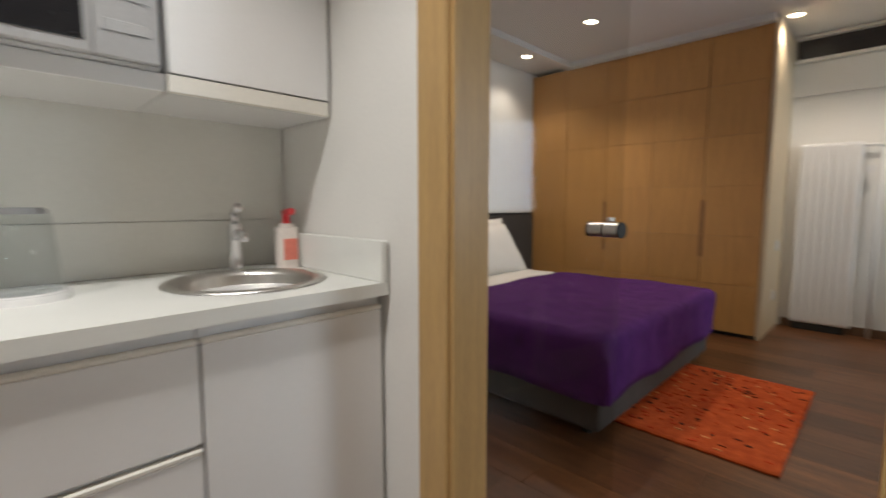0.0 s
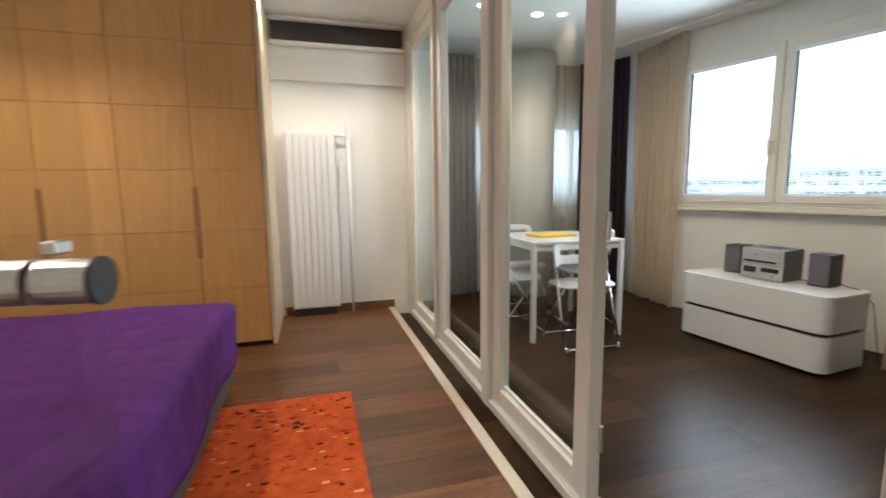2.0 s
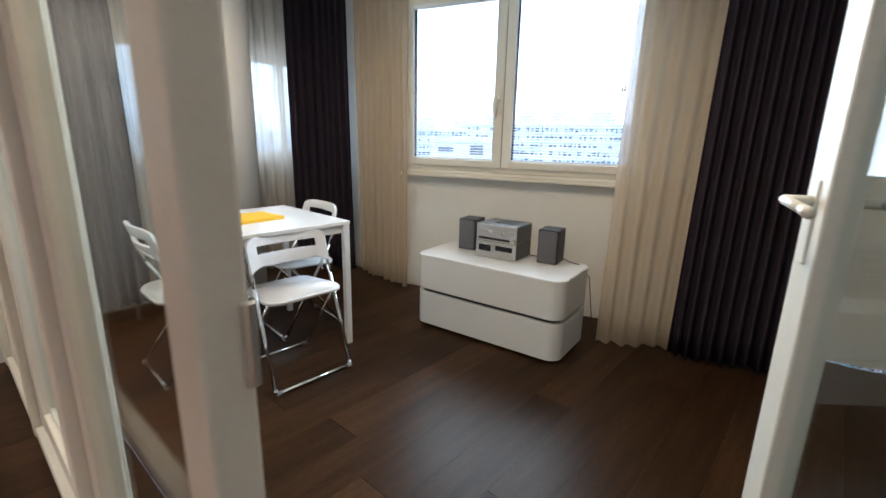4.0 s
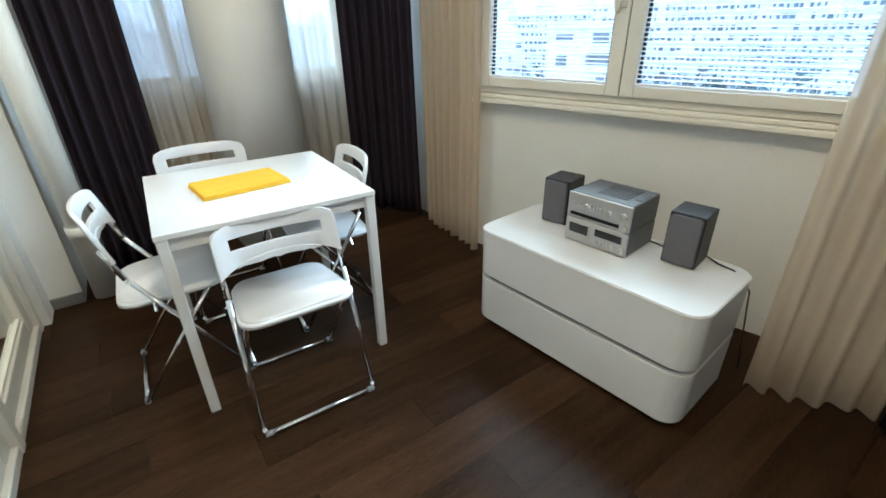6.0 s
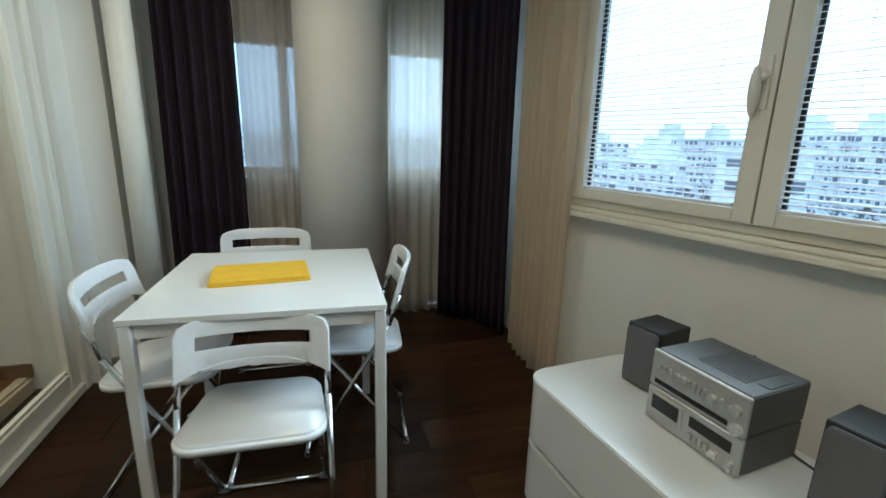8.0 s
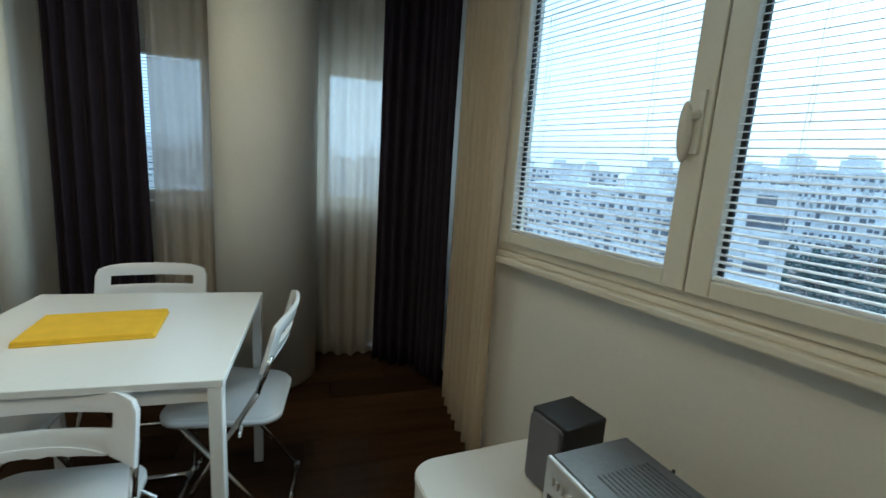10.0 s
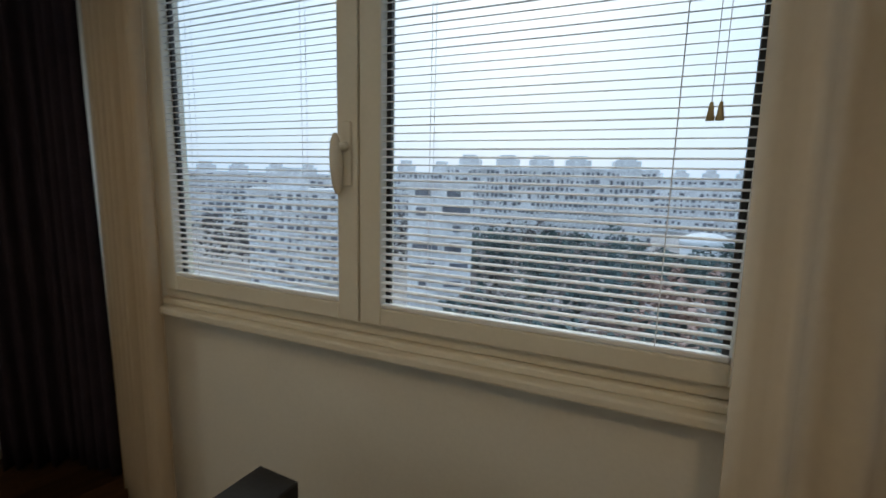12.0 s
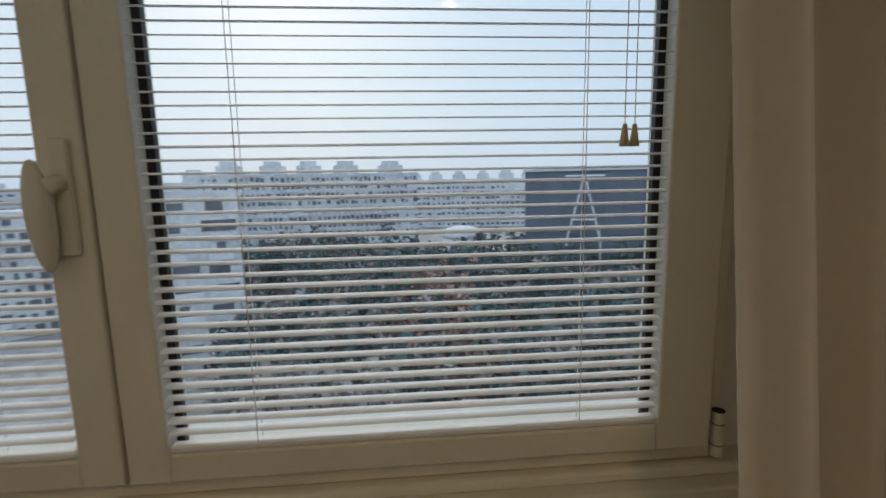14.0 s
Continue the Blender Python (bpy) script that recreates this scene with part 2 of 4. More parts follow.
# floors: the laid boards come last; these are the beds under them
floor_room = structure("floor_room", slab([(0.03, -1.6), (4.1, -1.6), (2.1, 5.9), (0.03, 5.9)], -0.12, -0.008), FLOOR_DARK, "dark brown laminate floor of the day room")
floor_bedroom = structure("floor_bedroom", boxes((-3.2, -2.2, -0.1, 0.0, 4.9, BF - 0.008)), FLOOR_WARM, "warm brown laminate floor of the bedroom")
ceiling = structure("ceiling", slab([(-3.3, -2.3), (4.50, -2.3), (2.79, 4.20), (2.66, 4.40), (2.66, 5.70), (-3.3, 5.70)], CEIL, CEIL + 0.15), CEIL_PAINT, "white plaster ceiling")
structure("ceiling_recess_trim", boxes((-2.62, 1.2, CEIL - 0.05, -2.54, 4.02, CEIL), (-2.54, 3.94, CEIL - 0.05, -0.95, 4.02, CEIL)), CEIL_PAINT, "shallow white plaster ceiling step")
structure("wall_headboard", boxes((-3.2, -2.3, 0, -3.03, 4.95, CEIL)), WHITE_WALL, "white painted bedroom wall")
structure("wall_end", boxes((-3.03, 4.76, 0, 0.30, 4.95, CEIL)), WHITE_WALL, "white painted end wall")
# wall with the wooden doorway
DY0, DY1, DXL, DXR = 0.70, 0.82, -0.99, -0.255
structure("wall_doorway", boxes((-3.03, DY0, 0, DXL - 0.04, DY1, CEIL), (DXR + 0.04, DY0, 0, 0.15, DY1, CEIL), (DXL - 0.04, DY0, 2.16, DXR + 0.04, DY1, CEIL)), WHITE_WALL, "white painted wall with a doorway")
structure("wall_kitchen_back", boxes((-2.0, -2.3, 0, -1.86, DY0, CEIL)), WHITE_WALL, "white kitchen wall")
structure("wall_kitchen_behind", boxes((-1.86, -2.3, 0, 0.15, -2.2, CEIL)), WHITE_WALL, "plain white wall")
structure("wall_side", boxes((0.15, -2.3, 0, 0.28, 1.16, CEIL)), WHITE_WALL, "plain white wall")
casing = thing("doorway_casing", pose(0, 0, 0), "honey-brown wooden door casing around the bedroom doorway", "door frame", kind="structure")
part("jamb", boxes((DXL - 0.04, DY0 - 0.005, 0.0, DXL, DY1 + 0.005, 2.16), bev=0.003), JAMB, casing)
part("jamb", boxes((DXR, DY0 - 0.005, 0.0, DXR + 0.04, DY1 + 0.005, 2.16), bev=0.003), JAMB, casing)
part("lintel", boxes((DXL, DY0 - 0.005, 2.12, DXR, DY1 + 0.005, 2.16), bev=0.003), JAMB, casing)
for ya, yb in ((DY0 - 0.018, DY0), (DY1, DY1 + 0.018)):
    part("architrave", boxes((DXL - 0.115, ya, 0.0, DXL - 0.012, yb, 2.235), bev=0.005), JAMB, casing)
    part("architrave", boxes((DXR + 0.012, ya, 0.0, DXR + 0.115, yb, 2.235), bev=0.005), JAMB, casing)
    part("architrave", boxes((DXL - 0.012, ya, 2.13, DXR + 0.012, yb, 2.235), bev=0.005), JAMB, casing)

# day room shell
structure("wall_pier", boxes((0.30, 4.92, 0, 0.44, 5.60, CEIL), (0.15, 4.95, 0, 0.30, 5.60, CEIL)), WHITE_WALL, "white painted pier beside the glass partition")
EY = 5.52     # end wall with two small windows
structure("wall_end_windows", boxes((0.44, EY, 0, 0.80, EY + 0.15, CEIL), (0.80, EY, 0, 2.62, EY + 0.15, 0.98), (0.80, EY, 1.86, 2.62, EY + 0.15, CEIL), (1.42, EY, 0.98, 1.86, EY + 0.15, 1.86), (2.55, EY, 0.98, 2.62, EY + 0.15, 1.86)), WHITE_WALL, "white wall with two small windows behind curtains")
structure("wall_south", boxes((0.28, -1.6, 0, 4.2, -1.45, CEIL)), WHITE_WALL, "plain white wall")
SA, SB = -0.86, 0.90      # window opening along U
ZA, ZB = 0.968, 2.22
wbm = bmesh.new()
for s in ((SB, 0.03, 0, 5.2, 0.25, CEIL), (SA, 0.03, 0, SB, 0.25, ZA), (SA, 0.03, ZB, SB, 0.25, CEIL)):
    box(wbm, *s)
# the reveal beside the narrow sash opens outwards
end_piece = slab([(-1.02, 0.03), (SA, 0.03), (SA, 0.066), (-1.19, 0.25), (-1.27, 0.25)], 0, CEIL)
tmp = bpy.data.meshes.new("end_piece")
end_piece.to_mesh(tmp)
end_piece.free()
wbm.from_mesh(tmp)
bpy.data.meshes.remove(tmp)
wall_w = structure("wall_window", wbm, WHITE_WALL, "white painted wall under the wide window")
wall_w.matrix_world = WALLM
structure("wall_corner", boxes((2.62, 4.39, 0, 2.66, 5.70, CEIL)), WHITE_WALL, "white painted wall in the curtained corner")
col = bmesh.new()
bmesh.ops.create_cone(col, cap_ends=True, segments=48, radius1=0.27, radius2=0.27, depth=CEIL, matrix=Matrix.Translation((1.57, 5.20, CEIL / 2)))
structure("column", col, WHITE_WALL, "round white painted column between the small windows", True)
bm = pipe([(0.54, 4.90, 0.02), (0.54, 4.90, CEIL - 0.02)], 0.058, 20)
rod(bm, (0.54, 4.90, 0.37), (0.54, 4.90, 0.43), 0.066, 20)
tagged(part("drain_pipe", bm, SATIN_WHITE, None, "", True), "white round drain pipe with a coupling beside the pier", "pipe")
bm = boxes((-0.9, 4.745, BF, 0.03, 4.76, BF + 0.07), bev=0.002)
structure("baseboard", bm, mat("baseboard_brown", (0.16, 0.09, 0.05), 0.45), "brown baseboard")
structure("baseboard_pier", boxes((0.24, 4.905, 0, 0.44, 4.92, 0.06), bev=0.002), mat("baseboard_grey", (0.22, 0.21, 0.20), 0.5), "grey baseboard")
structure("trim_threshold", boxes((-0.03, 1.0, BF - 0.004, 0.012, 4.745, BF + 0.006), (0.0, 1.0, 0.0, 0.03, 4.745, BF - 0.004), bev=0.002), STRIP, "pale metal edge strip at the floor step")

# ---- glass partition ----
PX = 0.22


def glazed_leaf(parent, x0, x1, z0, z1, w, d, glass):
    """A framed glass leaf in its own x-z plane."""
    part("stile", boxes((x0, -d / 2, z0, x0 + w, d / 2, z1), bev=0.006, seg=2), SATIN_WHITE, parent)
    part("stile", boxes((x1 - w, -d / 2, z0, x1, d / 2, z1), bev=0.006, seg=2), SATIN_WHITE, parent)
    part("rail", boxes((x0 + w, -d / 2 + 0.002, z0, x1 - w, d / 2 - 0.002, z0 + w), bev=0.006, seg=2), SATIN_WHITE, parent)
    part("rail", boxes((x0 + w, -d / 2 + 0.002, z1 - w, x1 - w, d / 2 - 0.002, z1), bev=0.006, seg=2), SATIN_WHITE, parent)
    for za in (z0 + w, z1 - w - 0.015):
        part("glazing_bead", boxes((x0 + w, -d / 2 + 0.012, za, x1 - w, -d / 2 + 0.03, za + 0.015), bev=0.002), SATIN_WHITE, parent)
    p = part("pane", boxes((x0 + w - 0.005, -0.003, z0 + w - 0.005, x1 - w + 0.005, 0.003, z1 - w + 0.005)), glass, parent)
    p.visible_shadow = False


part_frame = thing("partition_frame", pose(PX, 0, 0), "white wooden frame of the glass partition standing on the floor", "partition frame", kind="structure")
for y, w in ((2.855, 0.085), (3.845, 0.05), (4.70, 0.05)):
    part("post", boxes((-0.055, y, 0.0, 0.05, y + w, CEIL), bev=0.006, seg=2), SATIN_WHITE, part_frame)
part("sill_rail", boxes((-0.05, 2.02, 0.0, 0.045, 2.855, 0.045), bev=0.004), SATIN_WHITE, part_frame)
part("sill_rail", boxes((-0.05, 2.94, 0.0, 0.045, 3.845, 0.045), bev=0.004), SATIN_WHITE, part_frame)
part("sill_rail", boxes((-0.05, 3.895, 0.0, 0.045, 4.70, 0.045), bev=0.004), SATIN_WHITE, part_frame)
part("head_rail", boxes((-0.05, 1.16, 2.36, 0.045, 2.855, CEIL), bev=0.004), SATIN_WHITE, part_frame)
part("head_rail", boxes((-0.05, 2.94, 2.36, 0.045, 3.845, CEIL), bev=0.004), SATIN_WHITE, part_frame)
part("head_rail", boxes((-0.05, 3.895, 2.36, 0.045, 4.70, CEIL), bev=0.004), SATIN_WHITE, part_frame)
for k, (ya, yb) in enumerate(((2.03, 2.853), (2.942, 3.843), (3.897, 4.698))):
    leaf = thing("partition_leaf", pose(PX, 0, 0, 0, 0, 90), "white framed fixed glass leaf of the partition", "glass panel", "partition leaves")
    glazed_leaf(leaf, ya, yb, 0.047, 2.358, 0.085, 0.055, PARTGLASS)
    if k == 0:
        for z in (0.28, 1.0, 2.0):
            part("hinge", rods([((ya - 0.009, -0.02, z - 0.045), (ya - 0.009, -0.02, z + 0.045))], 0.008), STEEL, leaf, "small steel hinge")
part("post", boxes((-0.055, 1.162, 0.0, 0.085, 1.235, 2.359), bev=0.006, seg=2), SATIN_WHITE, part_frame)
door = thing("glazed_door", pose(0.34, 1.270, 0, 0, 0, 22.5), "white framed glass door standing open into the day room", "door")
glazed_leaf(door, 0.0, 0.90, 0.02, 2.34, 0.09, 0.055, PARTGLASS)
for sy in (-1, 1):
    h = part("door_handle", boxes((0.845, sy * 0.0275 - 0.004, 0.99, 0.87, sy * 0.0275 + 0.004, 1.15), bev=0.003), SATIN_WHITE, door, "white plastic lever handle")
    part("lever", pipe([(0.857, sy * 0.03, 1.11), (0.857, sy * 0.075, 1.11), (0.76, sy * 0.08, 1.105), (0.735, sy * 0.078, 1.10)], 0.0095), SATIN_WHITE, h, smooth=True)

# ---- wide window with blinds ----
win = thing("window_1", WALLM, "white plastic casement window with two sashes and slatted blinds", "window", kind="structure")
part("window_frame", boxes((SA, -0.005, ZA, SB, 0.06, 1.0), (SA, -0.005, 2.175, SB, 0.06, ZB), (SA, -0.004, 1.0, SA + 0.03, 0.059, 2.175), (SB - 0.03, -0.004, 1.0, SB, 0.059, 2.175), bev=0.003), PVC, win)
part("window_sill", boxes((SA - 0.02, -0.050, 0.918, SB + 0.12, 0.03, 0.944), (SA - 0.02, -0.022, 0.944, SB + 0.12, 0.03, 0.966), bev=0.006, seg=2), PVC, win, "ledge of cream painted moulding")
for k, (a, b, ga, gb) in enumerate(((SA + 0.03, -0.067, -0.775, -0.130), (-0.062, SB - 0.035, 0.0, 0.772))):
    sash = part("sash", boxes((a, -0.03, 1.003, ga, 0.04, 2.175), (gb, -0.03, 1.003, b, 0.04, 2.175), (ga, -0.029, 1.003, gb, 0.039, 1.05), (ga, -0.029, 2.11, gb, 0.039, 2.175), bev=0.004, seg=2), PVC, win, "white plastic sash")
    p = part("pane", boxes((ga - 0.004, 0.010, 1.046, gb + 0.004, 0.014, 2.114)), PANE, sash)
    p.visible_shadow = False
    part("gasket", boxes((ga, -0.002, 1.05, ga + 0.012, 0.009, 2.11), (gb - 0.012, -0.002, 1.05, gb, 0.009, 2.11)), DARK, sash, "black rubber gasket")
part("meeting_seal", boxes((-0.0668, -0.020, 1.004, -0.0622, 0.03, 2.174)), DARK, win, "black rubber seal")
part("meeting_seal", boxes((SB - 0.0348, -0.0035, 1.004, SB - 0.0302, 0.03, 2.174)), DARK, win, "black rubber seal")
handle = part("window_handle", boxes((-0.108, -0.038, 1.36, -0.082, -0.03, 1.52), bev=0.003), PVC, win, "white plastic handle")
bm = bmesh.new()
bmesh.ops.create_uvsphere(bm, u_segments=16, v_segments=10, radius=0.5, matrix=Matrix.Translation((-0.116, -0.052, 1.415)) @ pose(0, 0, 0, 4) @ Matrix.Diagonal((0.036, 0.030, 0.155, 1)))
rod(bm, (-0.095, -0.035, 1.46), (-0.106, -0.055, 1.455), 0.012, 12)
part("grip", bm, PVC, handle, smooth=True)
for z in (1.02, 2.1):
    hg = part("hinge", rods([((SB - 0.012, -0.016, z - 0.04), (SB - 0.012, -0.016, z + 0.04))], 0.010, 14), PVC, win)
    for dz in (-0.02, 0.018, 0.0405):
        part("ring", rods([((SB - 0.012, -0.016, z + dz - 0.0008), (SB - 0.012, -0.016, z + dz + 0.0008))], 0.0104, 14), DARK, hg)

slat_mesh = None
for ga, gb in ((-0.775, -0.130), (0.0, 0.772)):
    bl = thing("venetian_blind", WALLM, "white aluminium slatted blind hanging lowered in the sash", "blind", "window blinds")
    xa, xb = ga + 0.002, gb - 0.002
    part("head_box", boxes((xa, -0.032, 2.085, xb, -0.006, 2.11), bev=0.002), SLAT, bl)
    part("bottom_rail", boxes((xa, -0.030, 1.052, xb, -0.012, 1.064), bev=0.003), SLAT, bl)
    first = None
    z, k = 1.082, 0
    while z < 2.08:
        if first is None:
            bm = bmesh.new()
            nseg = 4
            vs = []
            for i in range(nseg + 1):
                y = -0.008 + 0.016 * i / nseg
                zz = 0.0016 * (1 - (2 * i / nseg - 1) ** 2)
                vs.append([bm.verts.new((x, y, zz + s)) for x in (xa, xb) for s in (0.0, 0.0006)])
            for p, q in zip(vs, vs[1:]):
                bm.faces.new((p[1], q[1], q[3], p[3])), bm.faces.new((p[0], p[2], q[2], q[0]))
            first = part("slat", bm, SLAT, bl)
            first.matrix_local = pose(0, -0.021, z, 14)
        else:
            share(first, bl, pose(0, -0.021, z, 14 + 3 * math.sin(k * 1.7)))
        z, k = z + 0.0185, k + 1
    for x in (xa + 0.17 * (xb - xa), xa + 0.83 * (xb - xa)):
        part("ladder_cord", rods([((x, -0.0295, 1.06), (x, -0.0295, 2.09)), ((x + 0.002, -0.0125, 1.06), (x + 0.002, -0.0125, 2.09))], 0.0007, 5), SLAT, bl)
    if ga == 0.0:
        for x in (0.690, 0.705):
            c = part("pull_cord", rods([((x, -0.045, 1.53), (x, -0.040, 2.09))], 0.0008, 5), SLAT, bl)
            bm = bmesh.new()
            bmesh.ops.create_cone(bm, cap_ends=True, segments=10, radius1=0.0075, radius2=0.003, depth=0.032, matrix=Matrix.Translation((x, -0.045, 1.515)))
            part("toggle", bm, mat("cord_toggle", (0.55, 0.45, 0.24), 0.4), c, "small tan cord toggle", True)

# small end windows
for k, (xa, xb) in enumerate(((0.80, 1.42), (1.86, 2.55))):
    w = thing("window_%d" % (k + 2), pose(0, EY, 0), "small white window behind a thin curtain", "window", kind="structure")
    part("window_frame", boxes((xa, 0.03, 0.98, xa + 0.06, 0.10, 1.86), (xb - 0.06, 0.03, 0.98, xb, 0.10, 1.86), (xa + 0.06, 0.031, 0.98, xb - 0.06, 0.099, 1.04), (xa + 0.06, 0.031, 1.80, xb - 0.06, 0.099, 1.86), ((xa + xb) / 2 + 0.08, 0.03, 1.04, (xa + xb) / 2 + 0.14, 0.099, 1.80), bev=0.003), SATIN_WHITE, w)
    part("window_sill", boxes((xa - 0.02, -0.08, 0.945, xb + 0.02, 0.03, 0.978), bev=0.004), SATIN_WHITE, w)
    p = part("pane", boxes((xa + 0.055, 0.06, 1.035, xb - 0.055, 0.064, 1.805)), PANE, w)
    p.visible_shadow = False
bl = thing("venetian_blind", pose(0, EY, 0), "white slatted blind lowered in a small window", "blind", "window blinds")
first = None
for i in range(42):
    z = 1.06 + i * 0.0178
    if first is None:
        first = part("slat", boxes((0.865, -0.009, -0.0006, 1.355, 0.009, 0.0006)), SLAT, bl)
        first.matrix_local = pose(0, 0.015, z, 22)
    else:
        share(first, bl, pose(0, 0.015, z, 22))


# ---- curtains ----
def curtain(name, top, bot, z0, z1, folds, depth, material, label, seed):
    """Gathered cloth that hangs from a line of plan points to another."""
    rnd = random.Random(seed)
    nu, nv = folds * 8, 14
    ph = [rnd.uniform(-0.5, 0.5) for _ in range(folds + 2)]

    def along(pts, s):
        s = s * (len(pts) - 1)
        i = min(int(s), len(pts) - 2)
        return Vector(pts[i]).lerp(Vector(pts[i + 1]), s - i)
    bm = bmesh.new()
    grid = []
    for j in range(nv + 1):
        v = j / nv
        row = []
        for i in range(nu + 1):
            s = i / nu
            a, b = along(top, s), along(bot, s)
            p = b.lerp(a, v)
            tng = (along(bot, min(1, s + 0.02)) - along(bot, max(0, s - 0.02))).lerp(along(top, min(1, s + 0.02)) - along(top, max(0, s - 0.02)), v)
            nrm = Vector((-tng.y, tng.x)).normalized()
            f = s * folds
            k = int(f)
            wob = ph[min(k, folds)] * (1 - (f - k)) + ph[min(k + 1, folds + 1)] * (f - k)
            off = depth * math.sin(2 * math.pi * f + wob * 1.6 + 0.6 * math.sin(2.2 * v + 0.5 * f)) * (1.15 - 0.35 * v) * (1 + 0.5 * wob)
            p = p + nrm * off
            row.append(bm.verts.new((p.x, p.y, z0 + (z1 - z0) * v + (0.008 * math.sin(f * 2.1) if j == 0 else 0))))
        grid.append(row)
    for r0, r1 in zip(grid, grid[1:]):
        for i in range(nu):
            bm.faces.new((r0[i], r0[i + 1], r1[i + 1], r1[i]))
    ob = part(name, bm, material, None, "", True)
    mod = ob.modifiers.new("cloth", "SOLIDIFY")
    mod.thickness = 0.0012
    return tagged(ob, label, "curtain")


def wp(u, n):
    p = wall_pt(u, n)
    return (p[0], p[1])


dark_l = "dark plum curtain hanging in deep folds to the floor"
sheer_l = "cream voile curtain hanging in soft folds to the floor"
curtain("dark_curtain", [(0.60, 5.20), (0.98, 5.24)], [(0.58, 5.16), (1.00, 5.20)], 0.02, CEIL - 0.02, 6, 0.030, DARKCLOTH, dark_l, 1)
curtain("sheer_curtain", [(0.98, 5.30), (1.40, 5.36)], [(1.00, 5.28), (1.42, 5.34)], 0.02, CEIL - 0.02, 6, 0.022, VOILE_GREY, sheer_l, 2)
curtain("sheer_curtain", [(1.82, 5.38), (2.34, 5.32)], [(1.84, 5.36), (2.36, 5.30)], 0.02, CEIL - 0.02, 6, 0.022, VOILE_GREY, sheer_l, 3)
curtain("dark_curtain", [(2.20, 5.24), (2.44, 5.10), (2.53, 4.86)], [(2.20, 5.22), (2.44, 5.08), (2.54, 4.82)], 0.02, CEIL - 0.02, 8, 0.032, DARKCLOTH, dark_l, 4)
curtain("sheer_curtain", [(2.55, 4.80), wp(-0.80, -0.07)], [(2.54, 4.72), wp(-0.80, -0.08)], 0.02, CEIL - 0.02, 8, 0.026, VOILE, sheer_l, 5)
curtain("sheer_curtain", [wp(0.735, -0.11), wp(1.20, -0.14)], [wp(0.735, -0.42), wp(1.14, -0.29)], 0.02, CEIL - 0.02, 5, 0.022, VOILE, sheer_l, 6)
curtain("dark_curtain", [wp(1.18, -0.20), wp(1.65, -0.22)], [wp(1.12, -0.38), wp(1.62, -0.36)], 0.02, CEIL - 0.02, 9, 0.034, DARKCLOTH, dark_l, 7)
rail = part("curtain_rail", boxes((-1.4, -0.20, CEIL - 0.022, 2.0, -0.04, CEIL - 0.001), bev=0.003), SATIN_WHITE)
rail.matrix_world = WALLM
tagged(rail, "white flat curtain rail fixed to the ceiling", "curtain rail")

# ---- day room furniture ----
table = thing("dining_table", pose(1.222, 4.011, 0, 0, 0, -2.3), "square white dining table with straight legs", "table")
part("tabletop", boxes((-0.375, -0.375, 0.722, 0.375, 0.375, 0.742), bev=0.002), GLOSS_WHITE, table)
for s in (-1, 1):
    part("apron", boxes((-0.335, s * 0.345 - 0.01, 0.675, 0.335, s * 0.345 + 0.01, 0.7215)), GLOSS_WHITE, table)
    part("apron", boxes((s * 0.345 - 0.01, -0.335, 0.6755, s * 0.345 + 0.01, 0.335, 0.721)), GLOSS_WHITE, table)
for sx in (-1, 1):
    for sy in (-1, 1):
        part("leg", boxes((sx * 0.355 - 0.0175, sy * 0.355 - 0.0175, 0, sx * 0.355 + 0.0175, sy * 0.355 + 0.0175, 0.7215), bev=0.003), GLOSS_WHITE, table)
cl = slab(rounded(0.335, 0.232, 0.006), 0.743, 0.752, 0.004)
ob = part("table_cloth", cl, YELLOW, None, "", True)
ob.matrix_world = pose(1.178, 4.018, 0, 0, 0, 5)
tagged(ob, "folded bright yellow cloth lying on the white table", "cloth")
part("fold", slab(rounded(0.332, 0.228, 0.006), 0.7525, 0.759, 0.003), YELLOW, ob)


